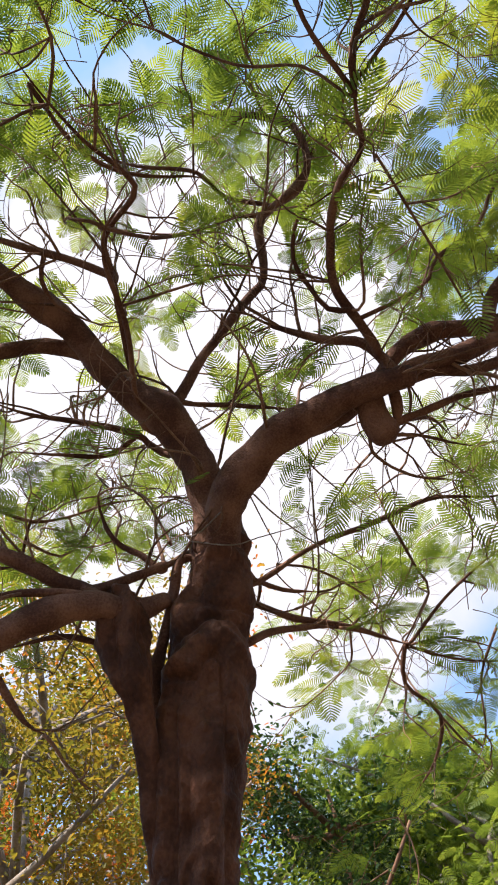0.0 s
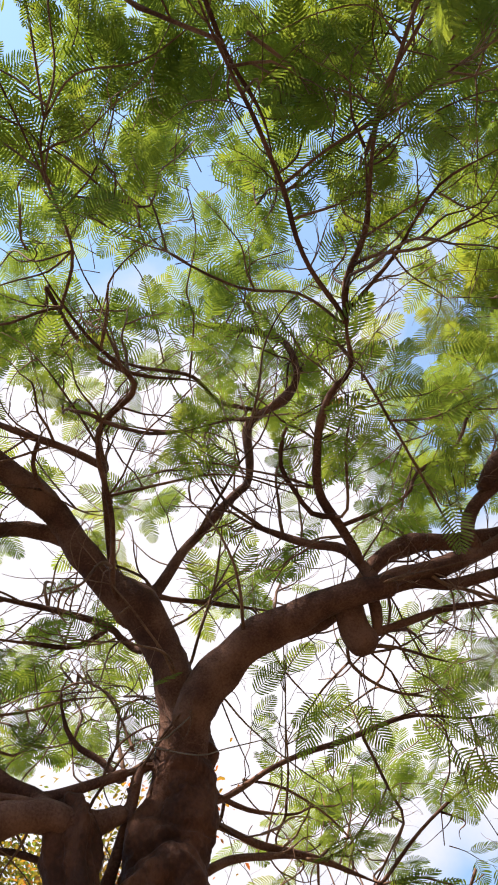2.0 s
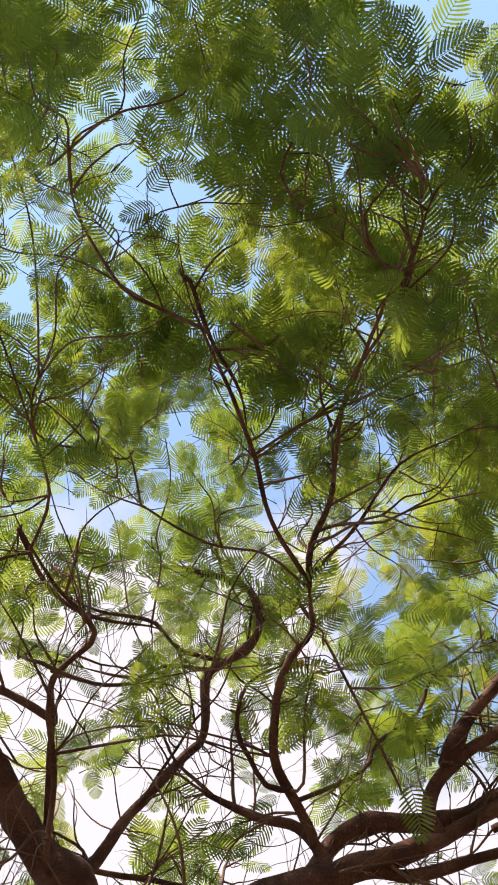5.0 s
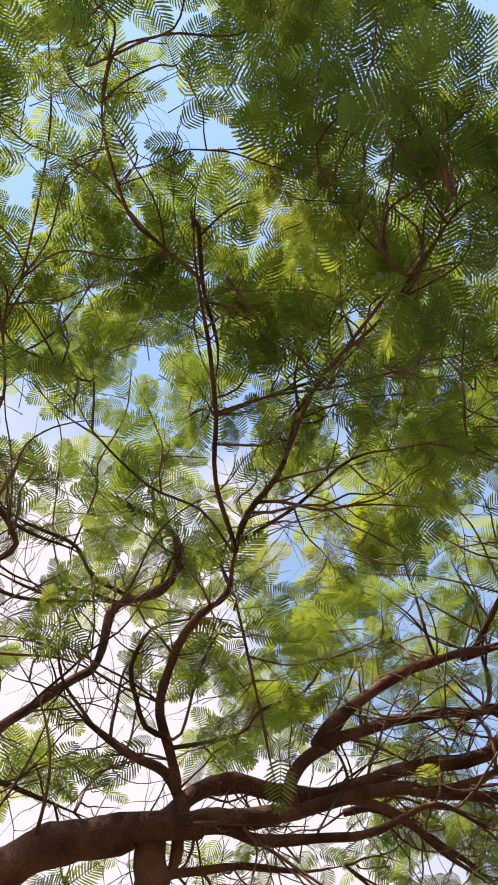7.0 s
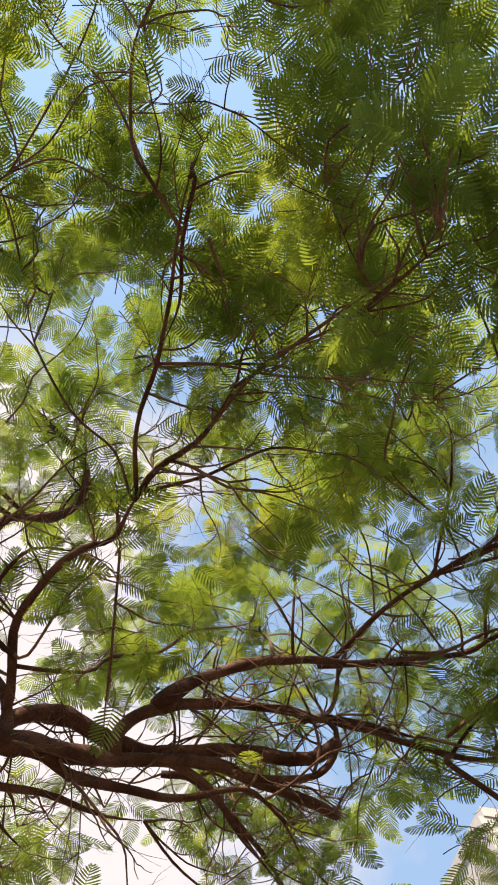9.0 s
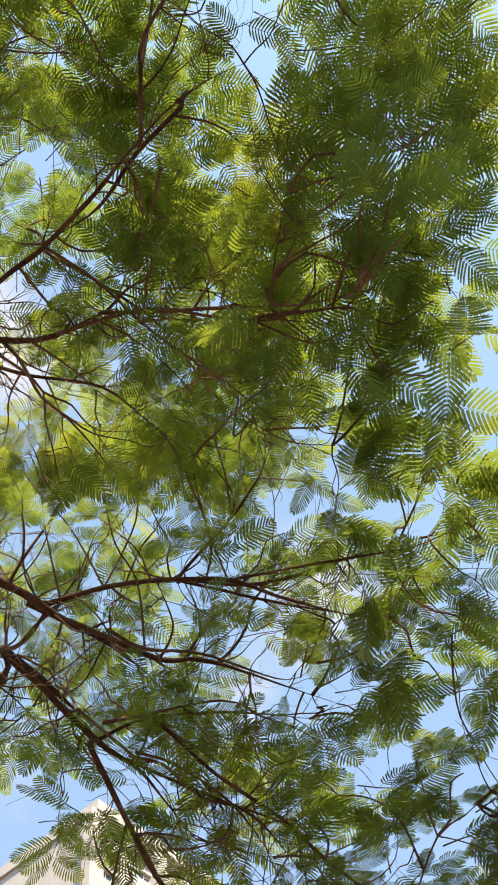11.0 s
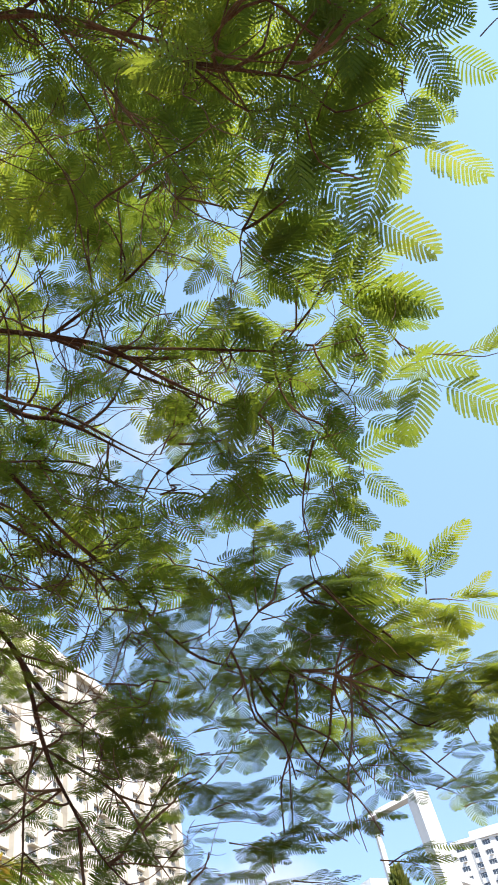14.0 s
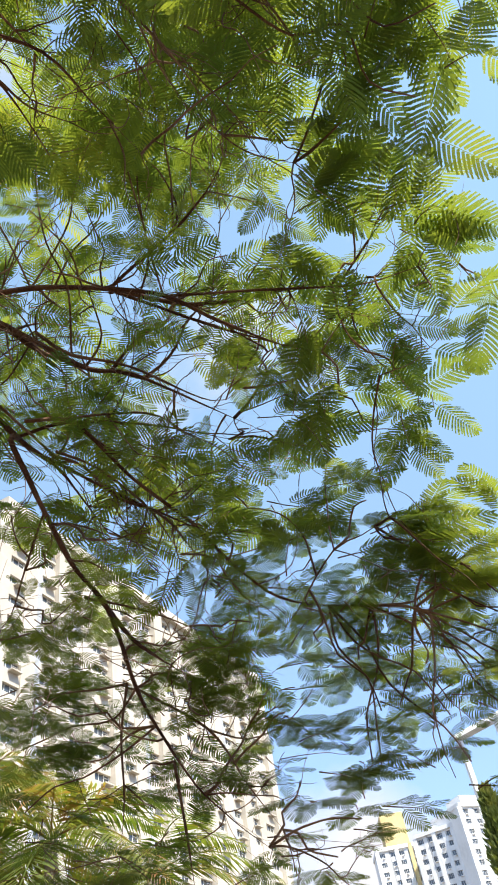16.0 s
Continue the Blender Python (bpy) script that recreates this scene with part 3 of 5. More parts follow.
wood("limb", [(0.40, 2.98, 4.94), (0.76, 2.98, 5.03), (1.01, 2.97, 5.19), (1.17, 2.89, 5.33), (1.36, 2.85, 5.39), (1.58, 2.87, 5.40), (1.85, 2.90, 5.39), (2.13, 2.84, 5.43), (2.55, 2.70, 5.50), (2.87, 2.61, 5.50), (3.05, 2.52, 5.51), (3.14, 2.42, 5.57)], 0.0817, 0.0606)
wood("limb", [(0.75, 2.87, 4.97), (1.01, 2.87, 5.02), (1.30, 2.88, 5.04), (1.50, 2.90, 5.02), (1.69, 2.88, 5.02), (1.92, 2.86, 5.02), (2.17, 2.79, 5.04), (2.48, 2.64, 5.09), (2.75, 2.67, 4.98)], 0.0652, 0.0147)
wood("limb", [(1.05, 2.80, 4.99), (1.45, 2.84, 5.10), (1.79, 2.83, 5.20), (2.22, 2.75, 5.31), (2.60, 2.73, 5.34), (2.99, 2.73, 5.31), (3.26, 2.72, 5.29)], 0.0688, 0.0485)
wood("limb", [(2.49, 2.71, 5.28), (2.89, 2.57, 5.28), (3.03, 2.44, 5.34), (3.05, 2.33, 5.46), (3.00, 2.30, 5.56), (2.88, 2.41, 5.65), (2.83, 2.69, 5.62)], 0.0450, 0.0303)
wood("limb", [(1.69, 2.77, 5.25), (1.75, 2.71, 5.39), (1.94, 2.63, 5.52), (2.36, 2.54, 5.68), (2.77, 2.46, 5.76), (3.03, 2.45, 5.77)], 0.0599, 0.0411)
wood("limb", [(1.85, 2.61, 5.48), (2.16, 2.42, 5.70), (2.45, 2.27, 5.83), (2.75, 2.14, 5.91), (3.07, 2.05, 5.93), (3.54, 1.84, 5.97)], 0.0545, 0.0341)
wood("limb", [(0.91, 2.81, 4.99), (0.91, 2.89, 4.94), (0.92, 2.97, 4.88), (0.95, 3.02, 4.83)], 0.0960, 0.1050)
wood("branch", [(1.03, 2.82, 5.00), (1.04, 2.91, 4.93), (1.02, 2.99, 4.86), (0.96, 3.02, 4.82)], 0.0480, 0.0520)
wood("branch", [(0.97, 3.00, 4.84), (1.12, 3.00, 4.87), (1.33, 2.96, 4.89), (1.51, 2.94, 4.87), (1.73, 2.92, 4.84), (1.92, 2.87, 4.84)], 0.0400, 0.0200)
wood("branch", [(0.95, 3.04, 4.81), (1.11, 3.08, 4.80), (1.28, 3.15, 4.76), (1.42, 3.20, 4.73)], 0.0170, 0.0090)
wood("branch", [(2.97, 2.49, 5.79), (3.15, 2.40, 5.80), (3.52, 2.29, 5.76), (3.82, 2.21, 5.70)], 0.0411, 0.0347)
wood("limb", [(1.07, 2.81, 5.09), (0.96, 2.72, 5.26), (0.70, 2.71, 5.42), (0.51, 2.65, 5.55)], 0.0501, 0.0209)
wood("limb", [(1.01, 2.70, 5.16), (0.94, 2.56, 5.24), (0.86, 2.36, 5.34), (0.90, 2.07, 5.43), (0.99, 1.88, 5.47), (1.11, 1.74, 5.48), (1.11, 1.54, 5.52), (1.14, 1.33, 5.56)], 0.0432, 0.0330)
wood("branch", [(0.91, 2.49, 5.24), (0.80, 2.47, 5.27), (0.73, 2.36, 5.36), (0.68, 2.24, 5.46), (0.76, 2.05, 5.56), (0.96, 1.97, 5.58), (1.07, 1.89, 5.60)], 0.0245, 0.0149)
wood("branch", [(0.98, 2.44, 5.20), (1.04, 2.09, 5.36), (1.16, 1.81, 5.44)], 0.0129, 0.0096)
wood("branch", [(0.98, 2.55, 5.24), (1.29, 2.57, 5.40), (1.43, 2.55, 5.49), (1.52, 2.49, 5.61), (1.86, 2.44, 5.77)], 0.0198, 0.0131)
wood("branch", [(1.55, 2.55, 5.70), (1.84, 2.46, 5.82), (2.00, 2.31, 5.97), (2.31, 2.19, 6.07), (2.49, 2.06, 6.16)], 0.0165, 0.0141)
wood("branch", [(1.17, 1.78, 5.46), (1.38, 2.24, 5.35), (1.53, 2.60, 5.22), (1.67, 2.88, 5.10)], 0.0128, 0.0105)
wood("branch", [(1.11, 1.52, 5.53), (1.14, 1.29, 5.57), (1.27, 1.00, 5.59), (1.28, 0.66, 5.62)], 0.0298, 0.0231)
wood("branch", [(1.28, 0.69, 5.61), (1.37, 0.40, 5.49), (1.48, -0.04, 5.25), (1.53, -0.29, 5.07), (1.52, -0.55, 4.87)], 0.0170, 0.0079)
wood("branch", [(1.11, 1.49, 5.54), (0.92, 1.14, 5.60), (0.85, 0.80, 5.62), (0.75, 0.50, 5.61), (0.63, 0.22, 5.58), (0.53, -0.03, 5.53), (0.48, -0.29, 5.46), (0.48, -0.46, 5.40)], 0.0251, 0.0113)
wood("branch", [(0.67, 0.23, 5.67), (0.85, 0.23, 5.64), (0.97, 0.31, 5.62)], 0.0136, 0.0105)
wood("branch", [(0.60, 0.12, 5.58), (0.34, -0.02, 5.67), (0.19, -0.12, 5.72), (-0.02, -0.52, 5.80), (-0.04, -0.82, 5.82), (-0.12, -1.05, 5.83)], 0.0162, 0.0097)
wood("branch", [(0.85, 0.79, 5.64), (1.10, 0.63, 5.56), (1.42, 0.48, 5.42), (1.70, 0.30, 5.26), (2.00, 0.16, 5.05)], 0.0137, 0.0086)
wood("branch", [(1.15, 1.42, 5.53), (1.40, 1.18, 5.54), (1.63, 0.88, 5.55), (1.91, 0.73, 5.47), (2.17, 0.59, 5.38)], 0.0172, 0.0079)
wood("branch", [(1.08, 1.50, 5.54), (0.90, 1.36, 5.70), (0.60, 1.32, 5.87), (0.24, 1.11, 6.07), (-0.01, 0.81, 6.25)], 0.0141, 0.0086)
wood("branch", [(0.90, 0.96, 5.65), (1.14, 0.91, 5.61), (1.26, 0.84, 5.59)], 0.0123, 0.0093)
wood("branch", [(1.22, 1.09, 5.55), (1.50, 0.95, 5.53), (1.62, 0.91, 5.52)], 0.0108, 0.0078)
wood("branch", [(1.41, -0.13, 5.08), (1.24, -0.34, 5.11), (1.05, -0.45, 5.15)], 0.0095, 0.0054)
wood("branch", [(-0.50, 1.26, 6.32), (-0.37, 1.62, 6.35), (-0.20, 1.82, 6.38), (0.05, 1.95, 6.43), (0.33, 2.04, 6.48), (0.43, 2.20, 6.47)], 0.0216, 0.0175)
wood("branch", [(-0.43, 1.39, 6.29), (-0.30, 1.07, 6.31), (-0.37, 0.63, 6.28), (-0.31, 0.36, 6.25), (-0.09, 0.03, 6.19)], 0.0162, 0.0084)
wood("branch", [(-0.33, 2.72, 5.24), (-0.27, 2.32, 5.36), (-0.29, 2.00, 5.43), (-0.23, 1.83, 5.46), (-0.08, 1.70, 5.46), (-0.08, 1.59, 5.47)], 0.0297, 0.0183)
wood("branch", [(-0.24, 1.85, 5.51), (0.04, 2.10, 5.83), (0.57, 2.27, 6.32)], 0.0174, 0.0153)
wood("branch", [(0.02, 3.73, 4.62), (0.47, 3.85, 4.93), (0.83, 3.94, 5.08), (1.28, 4.01, 5.25), (1.72, 4.15, 5.28), (2.09, 4.21, 5.33)], 0.0261, 0.0247)
wood("branch", [(0.03, 3.70, 4.66), (0.21, 3.91, 4.70), (0.42, 4.08, 4.76)], 0.0212, 0.0194)
wood("branch", [(0.42, 4.08, 4.76), (0.48, 3.95, 4.95), (0.52, 3.77, 5.17), (0.58, 3.58, 5.38)], 0.0106, 0.0072)
wood("branch", [(0.01, 3.75, 4.53), (0.24, 4.03, 4.57), (0.56, 4.31, 4.63), (0.92, 4.63, 4.64)], 0.0323, 0.0420)
wood("limb", [(-0.04, 3.85, 4.33), (0.06, 3.91, 4.41), (0.29, 4.07, 4.52), (0.49, 4.22, 4.58)], 0.0415, 0.0317)
wood("branch", [(0.89, 4.63, 4.63), (0.83, 4.78, 4.47), (0.99, 4.90, 4.27), (0.88, 5.06, 4.07), (0.65, 5.18, 3.93), (0.51, 5.26, 3.83)], 0.0248, 0.0097)
wood("branch", [(0.99, 4.91, 4.28), (1.11, 5.06, 4.13), (1.24, 5.20, 3.98)], 0.0116, 0.0079)
wood("branch", [(1.02, 3.12, 5.03), (1.31, 3.33, 5.23), (1.47, 3.59, 5.31)], 0.0259, 0.0147)
wood("branch", [(0.92, 3.15, 5.03), (0.91, 3.35, 5.07), (1.12, 3.64, 5.13), (1.44, 3.88, 5.24), (1.73, 4.09, 5.32)], 0.0162, 0.0119)
wood("limb", [(-0.56, 3.28, 4.20), (-0.64, 3.21, 4.23), (-0.83, 3.12, 4.21), (-0.99, 3.09, 4.15), (-1.19, 3.09, 4.06), (-1.45, 3.05, 3.95)], 0.1060, 0.0930)
wood("branch", [(-0.65, 3.15, 4.23), (-0.84, 3.06, 4.26), (-1.03, 2.98, 4.24), (-1.24, 2.93, 4.18)], 0.0400, 0.0300)
wood("limb", [(-0.64, 3.28, 4.24), (-0.51, 3.37, 4.32), (-0.40, 3.41, 4.39)], 0.0870, 0.0663)
wood("limb", [(-0.73, 3.21, 4.36), (-0.88, 3.14, 4.42), (-1.00, 3.05, 4.49), (-1.26, 2.89, 4.58)], 0.0588, 0.0512)
wood("limb", [(-0.68, 3.22, 4.37), (-0.52, 3.31, 4.49), (-0.37, 3.37, 4.59)], 0.0499, 0.0370)
wood("limb", [(-0.40, 3.42, 4.60), (-0.49, 3.36, 4.68), (-0.59, 3.31, 4.74), (-0.64, 3.25, 4.80), (-0.66, 3.21, 4.86), (-0.66, 3.12, 4.97), (-0.57, 3.04, 5.10)], 0.0375, 0.0097)
wood("limb", [(-0.52, 3.67, 3.70), (-0.51, 3.59, 4.02), (-0.44, 3.53, 4.24), (-0.35, 3.46, 4.46), (-0.29, 3.40, 4.61), (-0.21, 3.43, 4.63)], 0.0573, 0.0343)
wood("branch", [(-0.68, 3.48, 4.23), (-0.83, 3.44, 4.27), (-0.96, 3.40, 4.30), (-1.24, 3.37, 4.27)], 0.0271, 0.0247)
wood("limb", [(-1.19, 3.17, 4.04), (-1.16, 3.27, 3.96), (-1.09, 3.42, 3.85), (-1.02, 3.49, 3.81)], 0.0344, 0.0290)
wood("branch", [(-1.34, 3.31, 5.29), (-1.16, 3.40, 5.23), (-0.95, 3.43, 5.23), (-0.67, 3.42, 5.25), (-0.32, 3.44, 5.21)], 0.0162, 0.0086)
wood("branch", [(-1.40, 3.40, 4.91), (-1.26, 3.48, 4.97), (-1.21, 3.43, 5.10), (-1.14, 3.34, 5.28), (-1.03, 3.30, 5.41)], 0.0173, 0.0090)
wood("branch", [(-0.54, 3.37, 4.40), (-0.43, 3.35, 4.58), (-0.33, 3.33, 4.71), (-0.23, 3.35, 4.77)], 0.0136, 0.0079)
wood("branch", [(-0.33, 3.36, 4.74), (-0.45, 3.26, 5.05), (-0.61, 3.21, 5.20), (-0.68, 3.12, 5.39)], 0.0126, 0.0069)
wood("branch", [(-1.16, 3.30, 4.96), (-0.99, 3.46, 4.94), (-0.85, 3.44, 5.04), (-0.71, 3.31, 5.25)], 0.0135, 0.0069)
wood("branch", [(0.21, 3.93, 4.93), (0.44, 4.06, 4.93), (0.69, 4.28, 4.85), (0.86, 4.51, 4.71), (0.90, 4.64, 4.63)], 0.0123, 0.0095)
wood("branch", [(0.99, 4.04, 5.16), (1.09, 4.29, 4.93), (1.12, 4.40, 4.82), (0.92, 4.61, 4.66)], 0.0150, 0.0115)
wood("branch", [(0.92, 4.63, 4.64), (1.24, 4.54, 4.86), (1.58, 4.45, 5.02), (1.84, 4.40, 5.10)], 0.0191, 0.0121)
wood("branch", [(0.92, 4.64, 4.63), (1.16, 4.73, 4.54), (1.44, 4.79, 4.48), (1.67, 4.78, 4.50)], 0.0153, 0.0079)
wood("branch", [(1.51, 4.71, 4.67), (1.33, 4.93, 4.48), (1.26, 5.15, 4.22), (1.08, 5.31, 4.04)], 0.0139, 0.0081)
wood("branch", [(3.05, 2.15, 6.04), (3.09, 1.66, 5.99), (3.18, 1.15, 5.84), (3.29, 0.69, 5.60), (3.26, 0.24, 5.43), (3.17, -0.16, 5.26), (3.12, -0.42, 5.10)], 0.0335, 0.0152)
wood("branch", [(3.11, 1.12, 5.75), (2.89, 0.63, 5.81), (2.72, 0.36, 5.83), (2.56, 0.20, 5.85)], 0.0191, 0.0126)
wood("branch", [(3.11, 1.13, 5.74), (3.27, 0.63, 5.38), (3.33, 0.12, 4.95)], 0.0172, 0.0118)
wood("branch", [(3.04, 2.24, 6.13), (3.23, 2.00, 5.98), (3.44, 1.69, 5.77), (3.58, 1.45, 5.61), (3.65, 1.15, 5.49), (3.88, 0.48, 4.95)], 0.0383, 0.0129)
wood("branch", [(3.11, 2.39, 5.75), (3.37, 2.20, 5.52), (3.63, 1.99, 5.23), (3.79, 1.79, 5.05), (3.91, 1.68, 4.86), (4.05, 1.54, 4.60)], 0.0391, 0.0169)
wood("branch", [(3.59, 1.96, 5.19), (3.61, 1.60, 5.20), (3.72, 1.09, 5.07), (3.83, 0.59, 4.84)], 0.0175, 0.0090)
wood("branch", [(3.72, 1.82, 5.07), (3.91, 1.38, 4.73), (4.03, 0.91, 4.38)], 0.0174, 0.0106)
wood("limb", [(2.04, 2.79, 5.27), (2.30, 2.81, 5.24), (2.50, 2.89, 5.16), (2.71, 2.98, 5.07), (2.94, 3.06, 4.97)], 0.0436, 0.0272)
wood("branch", [(2.20, 3.10, 5.55), (2.41, 3.02, 5.51), (2.76, 3.06, 5.26), (3.00, 3.10, 5.05), (3.14, 3.18, 4.87)], 0.0397, 0.0278)
wood("branch", [(3.61, 1.60, 5.20), (3.83, 1.32, 4.93), (3.98, 1.11, 4.70)], 0.0134, 0.0092)
wood("branch", [(2.97, 1.11, 5.56), (3.04, 0.77, 5.40), (3.16, 0.47, 5.15), (3.23, 0.18, 4.90), (3.23, -0.02, 4.75)], 0.0214, 0.0109)
wood("branch", [(3.07, 0.78, 5.44), (3.08, 0.21, 5.24), (3.05, -0.29, 4.99), (2.97, -0.53, 4.88), (2.86, -0.76, 4.77)], 0.0140, 0.0075)
wood("branch", [(3.02, -0.17, 4.99), (3.17, -0.17, 4.82), (3.34, -0.28, 4.56)], 0.0095, 0.0062)
wood("branch", [(3.09, 1.61, 5.50), (3.22, 1.43, 5.35), (3.32, 1.10, 5.21), (3.49, 0.67, 4.90), (3.44, 0.46, 4.87)], 0.0165, 0.0083)
wood("branch", [(3.43, 1.83, 5.13), (3.51, 1.54, 5.07), (3.76, 1.26, 4.71), (3.93, 0.98, 4.41), (4.05, 0.77, 4.09), (4.11, 0.51, 3.83), (4.06, 0.05, 3.63), (3.99, -0.25, 3.49)], 0.0184, 0.0090)
wood("branch", [(3.63, 1.75, 4.99), (3.70, 1.56, 4.88), (3.82, 1.41, 4.68), (3.92, 1.13, 4.48), (4.06, 0.90, 4.02)], 0.0165, 0.0083)
wood("branch", [(3.42, 1.68, 5.07), (3.49, 1.08, 4.96), (3.59, 0.84, 4.77), (3.65, 0.63, 4.63)], 0.0126, 0.0083)
wood("branch", [(3.96, 0.43, 3.73), (3.79, 0.21, 3.87), (3.74, 0.05, 3.88), (3.63, -0.19, 3.90)], 0.0077, 0.0059)
wood("branch", [(0.93, 0.84, 5.91), (1.26, 0.62, 5.89), (1.60, 0.45, 5.83), (1.97, 0.37, 5.70), (2.34, 0.21, 5.55)], 0.0145, 0.0081)
wood("branch", [(1.26, 0.91, 5.53), (1.32, 0.45, 5.47), (1.49, 0.13, 5.34), (1.59, -0.20, 5.21), (1.64, -0.52, 5.06)], 0.0166, 0.0082)
wood("branch", [(1.54, -0.13, 5.24), (1.31, -0.24, 5.25), (1.05, -0.42, 5.24)], 0.0070, 0.0041)
wood("branch", [(0.77, 0.08, 5.81), (1.00, 0.27, 5.86), (1.25, 0.56, 5.90)], 0.0139, 0.0129)
wood("branch", [(0.54, -0.13, 5.62), (0.65, 0.16, 5.76), (0.82, 0.47, 5.87), (0.87, 0.76, 5.94)], 0.0191, 0.0145)
wood("branch", [(2.14, 0.28, 5.64), (2.32, 0.09, 5.39), (2.39, -0.19, 5.18)], 0.0081, 0.0045)
wood("branch", [(3.51, 1.96, 5.09), (3.71, 1.89, 4.82), (3.96, 1.77, 4.42), (4.14, 1.60, 4.12), (4.32, 1.48, 3.60), (4.43, 1.29, 3.18), (4.48, 1.12, 2.95), (4.50, 0.87, 2.69)], 0.0294, 0.0111)
wood("branch", [(4.17, 1.63, 4.18), (4.24, 1.50, 3.95), (4.26, 1.38, 3.82), (4.29, 1.17, 3.63)], 0.0247, 0.0083)
wood("branch", [(3.89, 1.92, 4.72), (4.02, 2.08, 4.47), (4.12, 2.21, 4.24), (4.14, 2.35, 4.10)], 0.0129, 0.0073)
wood("branch", [(4.38, 1.53, 3.70), (4.49, 1.16, 3.41), (4.55, 0.99, 3.08), (4.57, 0.85, 2.83)], 0.0138, 0.0065)
wood("branch", [(4.42, 1.35, 3.25), (4.54, 1.35, 2.91), (4.60, 1.35, 2.66)], 0.0132, 0.0099)
wood("branch", [(4.35, 1.57, 3.73), (4.41, 1.64, 3.47), (4.50, 1.67, 3.14), (4.53, 1.72, 2.88)], 0.0121, 0.0068)
wood("branch", [(4.11, 1.73, 4.22), (4.18, 1.34, 4.04), (4.23, 1.00, 3.81)], 0.0123, 0.0066)
wood("branch", [(3.34, 1.96, 5.23), (3.63, 1.75, 5.01), (3.84, 1.61, 4.81), (3.94, 1.60, 4.67)], 0.0147, 0.0090)
wood("branch", [(3.61, 1.70, 4.98), (3.70, 1.48, 4.84), (3.85, 1.22, 4.55), (3.99, 1.05, 4.17)], 0.0144, 0.0066)

boughs([(-1.23, 3.87, 6.08, 0.55, 0.47), (-1.45, 4.08, 5.83, 0.43, 0.41), (-0.86, 3.76, 6.14, 0.38, 0.73), (-0.73, 4.41, 6.30, 0.41, 0.79),
        (0.77, 5.03, 5.77, 0.55, 0.49), (1.31, 5.21, 5.77, 0.52, 0.34), (1.80, 4.90, 5.95, 0.47, 0.29), (0.78, 4.57, 5.95, 0.31, 0.33),
        (1.66, 4.43, 6.16, 0.41, 1.11), (1.88, 3.86, 6.02, 0.34, 1.16), (1.05, 5.43, 5.56, 0.42, 0.27), (1.77, 5.21, 5.62, 0.42, 0.34),
        (1.56, 5.50, 4.97, 0.36, 0.32), (0.51, 5.40, 5.82, 0.33, 0.47), (1.13, 5.22, 6.10, 0.39, 0.38), (1.33, 5.53, 4.61, 0.35, 0.35),
        (0.65, 5.71, 4.87, 0.36, 0.49)])
boughs([(0.65, 5.35, 5.06, 0.48, 0.45), (1.02, 5.22, 4.63, 0.38, 0.30), (0.34, 5.45, 5.28, 0.36, 0.36), (1.59, 5.43, 5.40, 0.42, 0.27),
        (-1.00, 2.69, 6.51, 0.28, 0.88), (-0.25, 2.83, 6.57, 0.28, 1.10), (-0.66, 2.19, 6.99, 0.38, 1.15), (-0.79, 1.76, 7.09, 0.38, 1.00),
        (-0.32, 3.25, 6.68, 0.26, 1.00), (-0.02, 3.71, 6.30, 0.29, 1.40), (0.37, 3.69, 6.92, 0.36, 0.93), (-1.42, 3.50, 6.03, 0.33, 0.48)])
boughs([(0.02, 0.13, 6.93, 0.58, 0.58), (-0.51, 0.47, 7.30, 0.46, 0.57), (0.45, 0.86, 7.11, 0.53, 0.69), (0.79, 1.54, 7.70, 0.41, 0.72),
        (-0.20, 1.18, 7.58, 0.53, 0.73), (-0.87, 2.03, 7.53, 0.36, 0.47), (-0.73, 2.44, 7.43, 0.27, 0.67), (0.75, 0.28, 6.80, 0.50, 0.59),
        (1.23, 0.37, 6.42, 0.54, 0.87), (1.38, 0.11, 6.17, 0.48, 0.79), (1.84, 0.26, 6.24, 0.47, 0.59)])
boughs([(2.19, 0.75, 6.52, 0.39, 0.81), (0.91, 2.60, 8.35, 0.37, 1.15), (0.43, 1.89, 7.65, 0.32, 1.31), (2.32, 3.00, 7.77, 0.51, 1.08),
        (1.89, 3.68, 7.46, 0.46, 1.12), (2.32, 1.97, 6.90, 0.30, 1.50), (0.08, 0.57, 7.13, 0.40, 0.53), (-1.09, 1.27, 7.34, 0.48, 0.53),
        (-0.89, 0.26, 7.24, 0.50, 0.60), (-1.33, 2.16, 7.29, 0.45, 0.59), (-1.59, 3.07, 6.84, 0.49, 0.55), (-1.58, 3.81, 5.86, 0.42, 0.49)])
boughs([(-0.31, -1.16, 6.72, 0.58, 0.75), (0.42, -1.24, 6.51, 0.49, 1.80), (0.92, -1.20, 5.94, 0.51, 1.53), (1.34, -1.04, 5.57, 0.47, 0.40),
        (1.33, -0.61, 5.89, 0.50, 2.07), (0.91, -0.50, 5.79, 0.32, 1.22), (1.74, -0.98, 5.45, 0.41, 0.15), (2.01, -0.46, 5.89, 0.48, 0.59),
        (1.51, -0.02, 6.31, 0.50, 0.86), (2.22, 0.44, 6.48, 0.47, 0.53), (2.66, 0.96, 6.66, 0.42, 0.49)])
